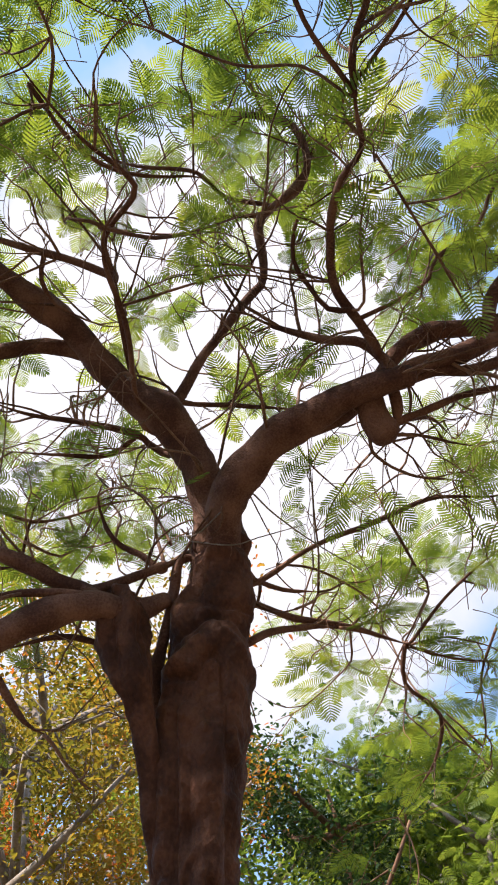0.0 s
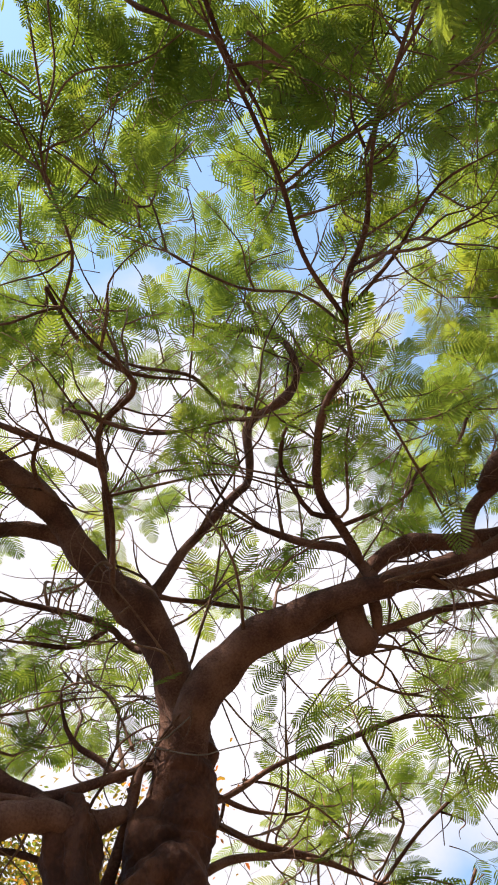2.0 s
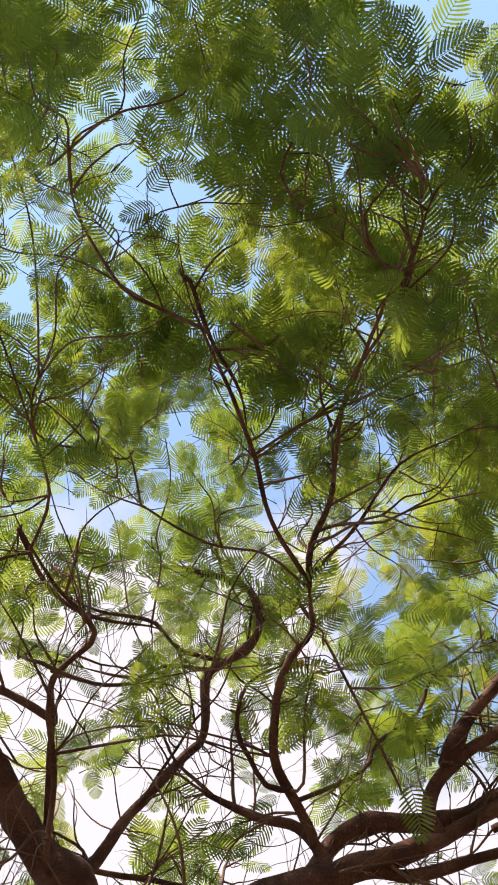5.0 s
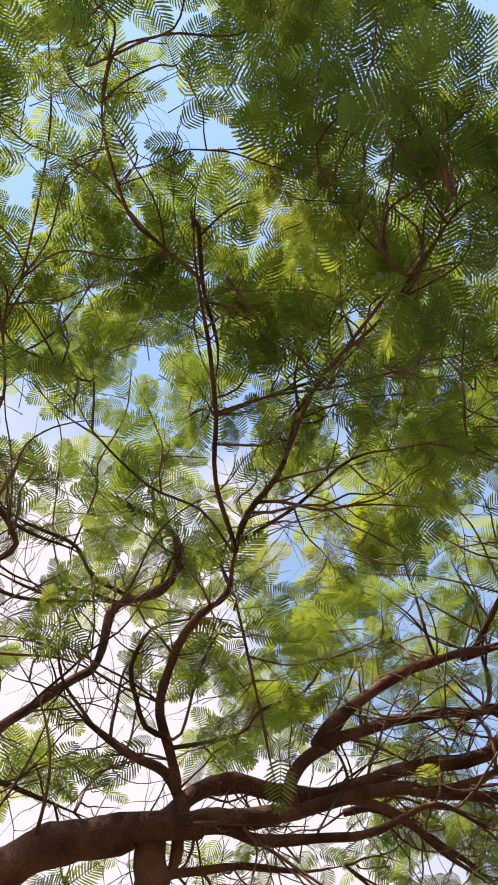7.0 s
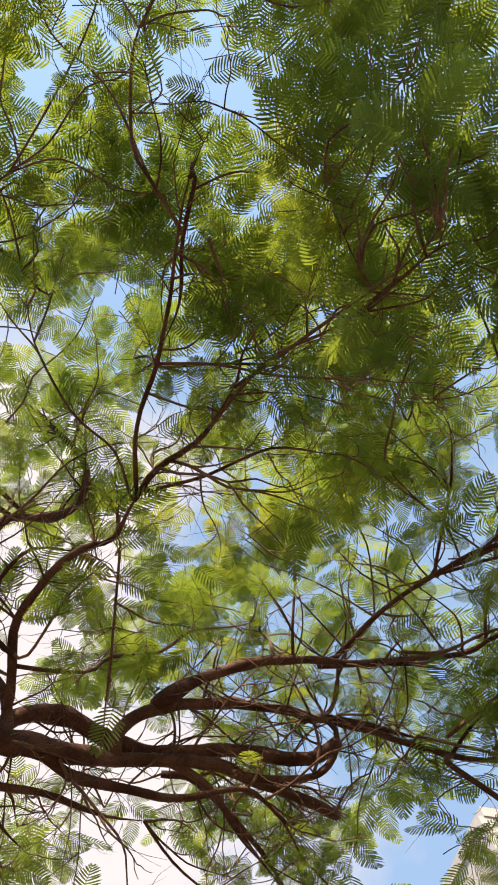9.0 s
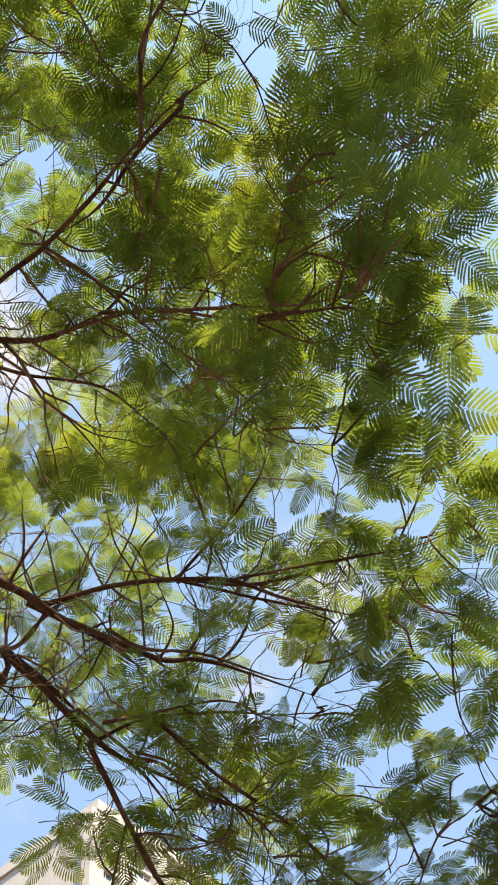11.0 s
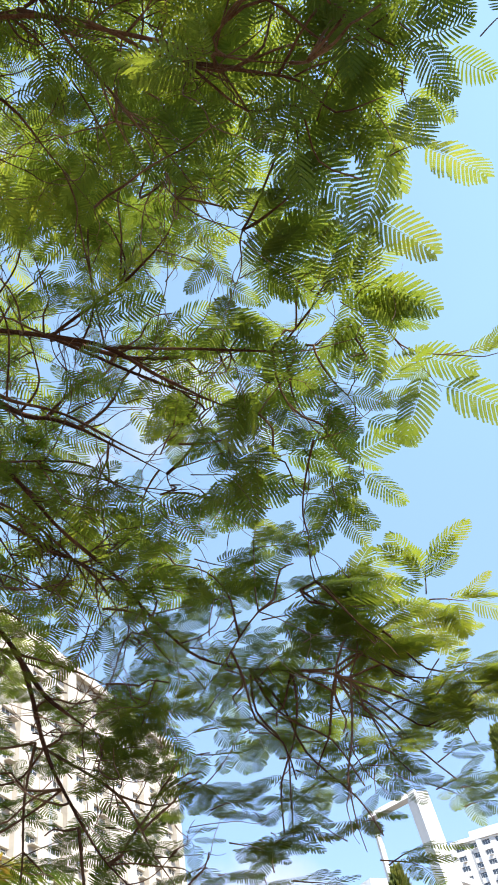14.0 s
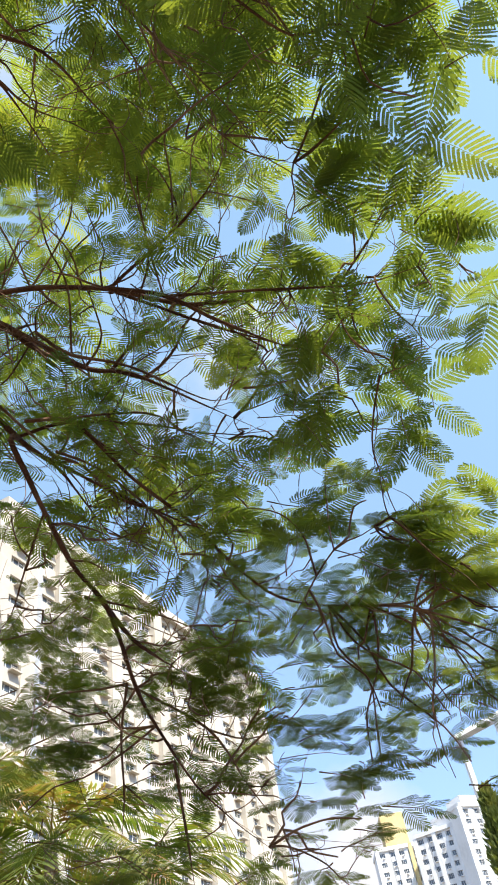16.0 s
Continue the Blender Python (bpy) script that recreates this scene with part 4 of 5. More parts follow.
boughs([(-0.11, 0.37, 6.69, 0.52, 0.63), (0.54, 0.58, 7.07, 0.53, 0.50), (0.24, 0.13, 6.80, 0.38, 0.51), (-0.37, 1.13, 6.98, 0.36, 0.48),
        (1.20, 0.59, 6.68, 0.34, 0.71), (0.93, -0.13, 6.74, 0.38, 0.64), (-0.24, -0.36, 6.86, 0.47, 0.51), (0.38, -1.66, 6.27, 0.48, 0.72),
        (1.05, -1.51, 5.70, 0.46, 0.50), (-0.38, -1.61, 6.48, 0.50, 0.84), (-0.81, -0.14, 6.80, 0.47, 0.71)])
boughs([(2.94, 0.93, 6.73, 0.52, 0.78), (2.46, 0.70, 6.77, 0.46, 1.26), (2.53, 0.05, 6.34, 0.47, 1.58), (3.48, 1.70, 7.30, 0.40, 0.42),
        (2.32, 1.58, 7.20, 0.46, 1.85), (2.32, 2.78, 7.44, 0.55, 0.66), (3.15, 2.44, 7.22, 0.50, 0.93), (3.60, 1.97, 6.77, 0.48, 0.53),
        (1.71, 3.23, 7.29, 0.44, 1.29), (3.10, 3.52, 6.79, 0.51, 0.73), (3.84, 2.58, 6.60, 0.44, 0.60)])
# boughs overhead and behind the camera, added to cut sky light on the trunk
boughs([(-0.36, -1.23, 7.39, 0.66, 0.95), (-1.31, -0.91, 7.52, 0.73, 0.87), (-1.94, -0.03, 7.56, 0.74, 0.78), (-0.50, -1.83, 7.27, 0.76, 0.90),
        (-1.20, -1.68, 7.42, 0.79, 0.78)])
# boughs past the left edge of the view, added to shade the trunk
boughs([(-1.45, 2.05, 6.63, 0.53, 0.81), (-1.32, 1.49, 6.71, 0.52, 0.81), (-1.71, 2.66, 6.17, 0.48, 0.81), (-1.91, 3.25, 5.46, 0.46, 0.41),
        (-1.91, 2.17, 6.29, 0.56, 0.81), (-2.07, 2.72, 5.71, 0.53, 0.81), (-1.80, 1.50, 6.53, 0.59, 0.81), (-2.03, 3.26, 4.80, 0.46, 0.41),
        (-2.18, 2.92, 4.97, 0.49, 0.41), (-2.16, 2.21, 5.91, 0.57, 0.81)])
boughs([(3.40, 3.65, 6.23, 0.54, 0.71), (4.01, 3.10, 6.16, 0.49, 0.72), (2.80, 4.24, 6.55, 0.57, 0.63), (1.96, 4.56, 6.64, 0.41, 0.81),
        (0.27, 1.84, 7.21, 0.39, 1.51), (1.15, -1.31, 5.44, 0.34, 0.25), (1.55, -1.00, 5.41, 0.28, 0.21)])
boughs([(0.20, 1.00, 6.90, 0.44, 1.09), (0.77, 0.86, 6.89, 0.40, 0.80), (1.16, 0.34, 6.69, 0.42, 1.11), (1.01, 2.04, 7.18, 0.44, 1.21),
        (1.47, 1.06, 6.73, 0.36, 0.94), (0.64, 2.63, 7.10, 0.40, 1.40), (1.06, 1.31, 6.76, 0.36, 0.62), (2.56, 2.81, 6.73, 0.42, 0.55),
        (3.24, 2.46, 6.54, 0.42, 0.44)])
boughs([(3.87, 0.99, 5.57, 0.44, 0.36), (3.47, 0.11, 5.36, 0.33, 0.66), (3.99, 1.58, 5.56, 0.46, 0.63), (4.12, 0.92, 4.90, 0.38, 1.05),
        (3.85, 2.45, 5.84, 0.45, 0.67), (3.28, 1.65, 6.58, 0.49, 0.38), (3.18, 0.36, 5.82, 0.34, 0.64), (2.22, 2.62, 6.94, 0.46, 0.62),
        (4.42, 1.54, 4.80, 0.48, 0.40), (4.19, 2.56, 5.47, 0.40, 0.84), (3.22, 3.52, 5.59, 0.49, 0.87), (2.30, 1.26, 6.38, 0.48, 1.79)])
boughs([(2.50, 0.73, 6.42, 0.54, 0.39), (2.83, 1.17, 6.31, 0.32, 0.28), (1.66, -0.07, 6.11, 0.52, 0.48), (2.15, -0.40, 5.70, 0.46, 0.53),
        (1.80, -0.70, 5.78, 0.43, 0.31), (1.87, -0.91, 5.27, 0.30, 0.26), (1.67, -0.98, 5.32, 0.24, 0.14), (2.15, -0.73, 5.04, 0.21, 0.33),
        (2.54, -0.40, 5.60, 0.37, 0.56), (2.58, -0.09, 5.17, 0.31, 0.81), (2.72, -0.50, 5.24, 0.32, 0.53)])
boughs([(2.76, -0.67, 5.18, 0.19, 0.44), (3.05, -0.67, 5.10, 0.20, 0.55), (3.11, 0.80, 5.98, 0.34, 0.25), (3.32, 0.10, 5.28, 0.28, 0.56),
        (3.37, -0.21, 5.07, 0.27, 0.36), (3.63, -0.46, 4.63, 0.20, 0.51), (3.50, 0.09, 4.85, 0.33, 0.53), (3.62, 0.50, 4.72, 0.33, 0.66),
        (3.72, 0.02, 4.48, 0.36, 0.48), (3.63, -0.14, 4.54, 0.26, 0.41), (3.84, -0.03, 4.16, 0.25, 0.54), (3.79, -0.28, 4.01, 0.12, 0.44)])
boughs([(3.52, 0.59, 5.47, 0.40, 0.40), (3.65, 1.26, 5.49, 0.38, 0.43), (4.30, 1.53, 4.75, 0.34, 0.31), (4.11, 0.76, 4.58, 0.28, 1.01),
        (4.27, 1.09, 4.27, 0.32, 0.53), (4.07, 0.41, 4.01, 0.39, 3.18), (4.07, -0.03, 3.82, 0.35, 1.18), (3.94, -0.49, 3.76, 0.22, 1.08),
        (4.09, -0.57, 3.46, 0.25, 1.14), (4.23, -0.10, 3.52, 0.35, 1.56), (4.28, 0.43, 3.64, 0.36, 2.11), (4.33, 0.80, 3.90, 0.34, 1.61)])
boughs([(4.38, 1.30, 3.80, 0.38, 0.49), (4.44, 1.61, 3.73, 0.28, 0.42), (4.34, -0.32, 3.24, 0.28, 0.98), (4.47, 0.10, 3.27, 0.26, 1.01),
        (4.48, 0.72, 3.39, 0.30, 1.33), (4.52, 1.19, 3.36, 0.34, 0.54), (4.06, -0.74, 3.44, 0.19, 1.03), (4.19, -0.58, 3.24, 0.19, 0.90),
        (4.05, -0.72, 3.25, 0.12, 0.76), (4.56, 0.28, 3.01, 0.16, 1.54), (4.48, -0.16, 2.91, 0.25, 1.38), (4.52, 0.71, 3.03, 0.23, 0.95),
        (4.54, 1.57, 3.30, 0.31, 0.53), (4.28, -0.56, 3.02, 0.15, 0.92)])
boughs([(4.48, 2.28, 3.56, 0.26, 1.22), (4.60, 2.30, 3.25, 0.26, 1.08), (4.40, 2.18, 3.81, 0.40, 1.19), (4.31, 2.15, 4.21, 0.34, 1.19),
        (4.54, 1.80, 3.88, 0.33, 0.68), (4.44, 1.22, 3.97, 0.32, 0.65), (4.14, 1.82, 4.82, 0.38, 0.52), (4.46, 1.13, 3.27, 0.30, 0.89),
        (4.57, 1.77, 3.04, 0.38, 1.02), (4.66, 1.04, 2.76, 0.26, 1.08), (4.62, 0.45, 2.81, 0.19, 1.38), (4.55, 0.32, 3.05, 0.19, 1.46),
        (4.64, 0.61, 2.67, 0.19, 1.75)])


boughs([(1.00, -0.86, 5.00, 0.28, 0.40), (1.20, -0.68, 5.00, 0.28, 0.34), (1.00, -1.08, 4.95, 0.26, 0.40), (1.36, -0.80, 4.90, 0.20, 0.36)])
boughs([(2.74, 1.41, 5.64, 0.36, 0.34), (3.02, 0.96, 5.59, 0.36, 0.34), (3.24, 0.67, 5.23, 0.36, 0.34), (3.27, 1.81, 5.37, 0.36, 0.34),
        (3.46, 1.38, 5.13, 0.36, 0.34), (3.54, 1.01, 5.03, 0.36, 0.34), (3.30, 2.37, 5.19, 0.36, 0.34), (3.58, 2.01, 5.00, 0.36, 0.34),
        (3.73, 1.58, 4.77, 0.36, 0.34), (2.69, 2.97, 5.21, 0.36, 0.34), (3.14, 2.72, 5.07, 0.36, 0.34), (3.73, 2.04, 4.68, 0.36, 0.34)])
boughs([(3.91, 0.06, 3.82, 0.22, 0.48), (3.91, -0.24, 3.78, 0.22, 0.48), (3.95, -0.44, 3.66, 0.22, 0.48), (4.00, 0.29, 3.66, 0.22, 0.48),
        (4.05, -0.04, 3.56, 0.22, 0.48), (4.09, -0.30, 3.44, 0.22, 0.48), (4.06, -0.51, 3.43, 0.22, 0.48), (4.13, 0.24, 3.41, 0.22, 0.48),
        (4.17, -0.08, 3.32, 0.22, 0.48), (4.18, -0.36, 3.22, 0.22, 0.48), (4.24, 0.20, 3.17, 0.22, 0.48), (4.27, -0.12, 3.08, 0.22, 0.48),
        (4.24, -0.37, 3.06, 0.22, 0.48)])
boughs([(3.95, 1.85, 4.00, 0.25, 0.40), (3.92, 1.53, 4.23, 0.25, 0.40), (4.20, 1.47, 3.84, 0.25, 0.40), (4.15, 1.92, 3.60, 0.25, 0.40),
        (4.38, 1.38, 3.56, 0.25, 0.40), (4.23, 1.10, 3.98, 0.25, 0.40), (4.34, 1.80, 3.33, 0.25, 0.40), (4.57, 1.10, 3.30, 0.25, 0.40)])
boughs([(2.10, 2.15, 7.08, 0.42, 0.50), (2.33, 1.94, 7.05, 0.40, 0.50), (2.04, 1.92, 7.49, 0.36, 0.40)])
# unseen boughs added between sun and stems to shade trunk and left limb
boughs([(-1.85, 2.05, 5.85, 0.45, 0.8), (-1.75, 1.75, 5.75, 0.45, 0.8), (-1.70, 2.25, 5.50, 0.40, 0.8)])
boughs([(-0.05, -0.75, 6.6, 0.45, 0.35), (-0.45, -0.9, 6.9, 0.45, 0.35), (0.15, -0.35, 6.7, 0.4, 0.3)])


def small_curl(length, width):
    v = [(0, 0, 0), (length * 0.3, -width, 0.01), (length * 0.7, -width * 0.8, 0.0), (length, 0, -0.02), (length * 0.7, width * 0.8, 0.01), (length * 0.3, width, 0.015)]
    return np.array(v), np.array(((0, 1, 2, 3), (0, 3, 4, 5)))


# crooked bare branchlets, and leafy side twigs on the thinner branches
BROOM = Vector((1.14, 1.54, 5.43))
for line, r0, r1 in list(WOOD):
    i = int(rng.integers(4, 9))
    while i < len(line):
        q, on_way = line[i], (line[i] - line[i - 1]).normalized()
        side = on_way.cross(Vector(rng.normal(0, 1, 3))).normalized()
        if r0 < 0.06:
            branchlet(q, on_way * 0.6 + side, rng.uniform(0.3, 1.0), rng.uniform(0.003, 0.008), int(rng.integers(1, 3)))
        if r0 > 0.018 and rng.random() < 0.55:
            branchlet(q, on_way * 0.5 + side + Vector((0, 0, 0.25)), rng.uniform(0.5, 1.4), rng.uniform(0.006, 0.0125), 2)
        if r0 < 0.02 and rng.random() < 0.4 and not hides_wood(q):
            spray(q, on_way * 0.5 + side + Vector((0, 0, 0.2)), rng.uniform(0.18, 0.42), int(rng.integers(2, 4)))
        if r0 < 0.04 and rng.random() < 0.6:
            branchlet(q, on_way * 0.3 - side, rng.uniform(0.25, 0.8), rng.uniform(0.0025, 0.006), 2)
        if r0 < 0.04 and (q - BROOM).length < 0.9:
            branchlet(q, on_way * 0.8 + side * 0.8, rng.uniform(0.3, 0.8), rng.uniform(0.003, 0.006), 2)
        i += int(rng.integers(2, 6))
    if r0 > 0.03 and 0.009 < r1 < 0.03:
        branchlet(line[-1] - (line[-1] - line[-6]) * 0.5, line[-1] - line[-6], rng.uniform(0.6, 1.1), r1 * 0.85, 2)
    if r1 < 0.02 and not (line[-1].x > 1.2 and line[-1].y < 0.1):
        branchlet(line[-1], line[-1] - line[-3], rng.uniform(0.3, 0.6), max(0.003, r1 * 0.6), 2)

part("twigwork", mesh_of("twigwork", TWIGS_V, TWIGS_F, TWIG_BARK), tree, kind="stuff")
coarse = [feather(rng, rng.uniform(0.28, 0.40), int(rng.integers(12, 16)), False) for _ in range(10)]
fine = [feather(rng, rng.uniform(0.38, 0.50), int(rng.integers(14, 17)), True) for _ in range(5)]
rim = Vector((2.5, -0.6, 3.9))
# leaves covering a limb in the camera's view are dropped, but for a few
bones = np.array([tuple(q) for line, r0, r1 in WOOD if r0 > 0.017 for q in line[::3]]) - np.array(CAMERA_SPOT)
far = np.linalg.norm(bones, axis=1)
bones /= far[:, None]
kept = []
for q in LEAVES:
    mid = q[0] + q[1] / np.linalg.norm(q[1]) * 0.17 * q[3] - np.array(CAMERA_SPOT)
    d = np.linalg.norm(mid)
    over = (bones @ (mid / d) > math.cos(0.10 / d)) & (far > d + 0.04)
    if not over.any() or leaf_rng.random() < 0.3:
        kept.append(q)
# half-bare boughs beyond the sunlit limb, thinned to fit the camera's view
bare = [np.array(q) for q in ((1.66, 4.43, 6.16), (1.88, 3.86, 6.02), (1.96, 4.56, 6.64))]
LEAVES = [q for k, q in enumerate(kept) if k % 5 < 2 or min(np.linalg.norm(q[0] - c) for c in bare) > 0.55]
LEAVES.sort(key=lambda q: (Vector(q[0]) - rim).length)
fine_meshes = [mesh_of("leaf", v, f, LEAF, False) for v, f in fine]
for p, way, up, size in LEAVES[:300]:
    x = Vector(way).normalized()
    y = Vector(up).cross(x).normalized()
    z = x.cross(y)
    ob = part("leaf", fine_meshes[int(rng.integers(5))], tree)
    ob.matrix_basis = tree_inv @ Matrix.Translation(p) @ Matrix((x, y, z)).transposed().to_4x4() @ Matrix.Scale(size, 4)
v, f = spread(coarse, LEAVES[300:], rng)
v += np.array((0.9, -4.4, 0))
part("crown", mesh_of("crown", v, f, LEAF, False), tree, kind="stuff")

# dry leaf and a pale curled pod caught in the forked branch
rngd = np.random.default_rng(3)
v, f = spread([small_curl(0.10, 0.03), small_curl(0.08, 0.026)], [((1.02, 1.98, 5.62), np.array((0.3, 0.2, -1.0)), np.array((1.0, 0.3, 0.2)), 1.0), ((1.00, 2.00, 5.66), np.array((-0.4, 0.3, -0.9)), np.array((1.0, -0.3, 0.3)), 0.9),
                                                                ((1.04, 1.97, 5.60), np.array((0.6, -0.3, -0.7)), np.array((0.8, 0.5, 0.3)), 0.8)], rngd)
v = v + np.array((0.9, -4.4, 0))
part("dry_leaf", mesh_of("dry_leaf", v, f, DEAD, False), tree, "yellow dried leaves caught on a branch")
v, f = [], []
tube(local(spline([(1.00, 2.07, 5.63), (0.97, 2.10, 5.60), (0.945, 2.13, 5.585), (0.95, 2.15, 5.56)], 0.01)), lambda s: 0.013 * math.sin(math.pi * (0.15 + 0.7 * s)), 8, v, f, 0.2)
part("pod", mesh_of("pod", v, f, PALE), tree, "pale curled dry pod")


# ---- other trees ----
def small_leaf(rng, length, width):
    v = np.array(((0, 0, 0), (length * 0.28, -width * 0.85, 0.01), (length * 0.68, -width * 0.8, 0.0), (length, 0, -0.15 * length), (length * 0.68, width * 0.8, 0.0), (length * 0.28, width * 0.85, 0.01)))
    return v, np.array(((0, 1, 2, 3), (0, 3, 4, 5)))


def woodland_tree(name, place, height, spread_r, crown_low, leaf, leaf_size, count, label, seed, bark, feathery=False, stems=1):
    r = np.random.default_rng(seed)
    ob = thing(name, place, label, "tree")
    places, tv, tf = [], [], []
    tips = []
    for s in range(stems):
        a0 = r.uniform(0, 6.28)
        top = Vector((math.cos(a0) * 0.25 * spread_r * (stems > 1), math.sin(a0) * 0.25 * spread_r * (stems > 1), height * 0.8))
        line = [Vector((0.12 * s, 0.1 * s, -0.3))] + [top * q + Vector(r.normal(0, 0.025 * height, 3)) for q in (0.3, 0.55, 0.8, 1)]
        v, f = [], []
        r0 = 0.012 * height + 0.03
        tube(spline(line, 0.4), lambda q: r0 * (1 - 0.8 * q), 9, v, f, 0.15)
        part("trunk", mesh_of("trunk", v, f, bark), ob)
        for k in range(9):
            u = crown_low / height + (1 - crown_low / height) * (k + 0.5) / 9
            i = min(3, int(u * 4 / 0.95)) if u < 0.95 else 3
            q = line[i].lerp(line[i + 1], 0.5)
            a = k * 2.4 + a0
            w = spread_r * (0.55 + 0.5 * math.sin(math.pi * (0.15 + 0.8 * k / 8)))
            end = q + Vector((math.cos(a) * w, math.sin(a) * w, height * r.uniform(0.05, 0.22)))
            v, f = [], []
            tube(spline([q, q.lerp(end, 0.5) + Vector(r.normal(0, 0.05 * height * 0.5, 3)), end], 0.4), lambda s_: 0.35 * r0 * (1 - 0.75 * s_) + 0.006, 6, v, f, 0.1)
            part("limb", mesh_of("limb", v, f, bark), ob)
            for m in range(7):
                root = q.lerp(end, r.uniform(0.3, 1.0))
                tip = root + Vector((r.normal(0, 0.35), r.normal(0, 0.35), r.normal(0.1, 0.3))) * spread_r * 0.6
                tube([root, root.lerp(tip, 0.5) + Vector((0, 0, 0.1)), tip], lambda s_: 0.014 - 0.01 * s_, 4, tv, tf)
                tips.append((root, tip))
    per = max(1, count // len(tips))
    for root, tip in tips:
        for _ in range(per):
            q = root.lerp(tip, r.uniform(0.25, 1.1)) + Vector(r.normal(0, 0.13 * spread_r, 3))
            a = r.uniform(0, 6.28)
            places.append((np.array(q), np.array((math.cos(a), math.sin(a), r.normal(-0.25, 0.35))), np.array((r.normal(0, 0.45), r.normal(0, 0.45), 1.0)), r.uniform(0.7, 1.25)))
    part("twigwork", mesh_of("twigwork", tv, tf, bark), ob, kind="stuff")
    if feathery:
        temp = [feather(r, leaf_size, 9, False) for _ in range(3)]
    else:
        temp = [small_leaf(r, leaf_size * q, leaf_size * q * 0.27) for q in (0.8, 1.0, 1.2)]
    v, f = spread(temp, places, r)
    part("crown", mesh_of("crown", v, f, leaf, False), ob, kind="stuff")
    return ob


def at_bearing(az, dist, z=0.0):
    return (0.3 + dist * math.sin(radians(az)), 0.3 + dist * math.cos(radians(az)), z)


AUTUMN_LABEL = "slender tree with thin yellow-green and orange autumn leaves"
BANK_LABEL = "leafy green tree on the wooded bank"
woodland_tree("autumn_tree", at_bearing(-25, 8.0), 9.0, 2.0, 3.0, AUTUMN, 0.065, 17000, AUTUMN_LABEL, 3, PALE_BARK, stems=2)
woodland_tree("autumn_tree", at_bearing(-17, 11, 0.5), 10.2, 2.1, 3.0, AUTUMN, 0.07, 20000, "bushy tree with olive and yellow turning leaves", 5, PALE_BARK)
woodland_tree("autumn_tree", at_bearing(-27, 13, 0.5), 11.6, 2.8, 3.0, AUTUMN, 0.09, 18000, "tree with mixed green and orange leaves", 18, PALE_BARK)
woodland_tree("woodland_tree", at_bearing(-20, 17, 1.2), 13.0, 3.2, 3.0, WOODS, 0.14, 12000, BANK_LABEL, 21, PALE_BARK)
woodland_tree("woodland_tree", at_bearing(-1.6, 11.5, 0.6), 8.5, 2.0, 2.4, DARK_WOODS, 0.085, 17000, "dense dark-green broad-leaved tree behind the trunk", 8, TWIG_BARK)
woodland_tree("woodland_tree", at_bearing(5.0, 13, 0.7), 8.6, 2.3, 2.5, WOODS, 0.26, 2600, "light-green feathery tree on the wooded bank", 11, PALE_BARK, True)
woodland_tree("woodland_tree", at_bearing(10, 11, 0.6), 7.6, 2.2, 2.5, WOODS, 0.27, 2600, "bright-green feathery tree with pale bare twigs", 12, PALE_BARK, True)
woodland_tree("woodland_tree", at_bearing(16, 13, 0.8), 8.2, 2.6, 3.0, WOODS, 0.08, 18000, "bright-green small-leaved tree with pale bare twigs", 14, PALE_BARK)
woodland_tree("woodland_tree", at_bearing(-7, 18, 1.6), 9.6, 3.2, 3.0, WOODS, 0.18, 8000, BANK_LABEL, 15, PALE_BARK)
woodland_tree("woodland_tree", at_bearing(7, 18, 1.6), 9.6, 3.2, 3.0, WOODS, 0.18, 8000, BANK_LABEL, 16, PALE_BARK)
woodland_tree("woodland_tree", at_bearing(15, 19, 1.6), 10.0, 3.2, 3.0, DARK_WOODS, 0.18, 8000, BANK_LABEL, 17, PALE_BARK)
woodland_tree("woodland_tree", at_bearing(2, 24, 2.0), 11.0, 4.0, 2.0, DARK_WOODS, 0.24, 8000, BANK_LABEL, 22, PALE_BARK)
woodland_tree("woodland_tree", at_bearing(12, 25, 2.0), 11.0, 4.0, 2.0, WOODS, 0.24, 8000, BANK_LABEL, 23, PALE_BARK)
# unseen trees round the back, added to block low light from the sky
for az, seed in ((150, 31), (178, 32), (207, 33), (236, 34), (262, 35), (290, 36)):
    woodland_tree("woodland_tree", at_bearing(az, 11 + 2 * (seed % 2)), 8.0, 3.2, 2.0, DARK_WOODS, 0.3, 3500, "unseen leafy tree added behind the camera to block sky light", seed, TWIG_BARK)


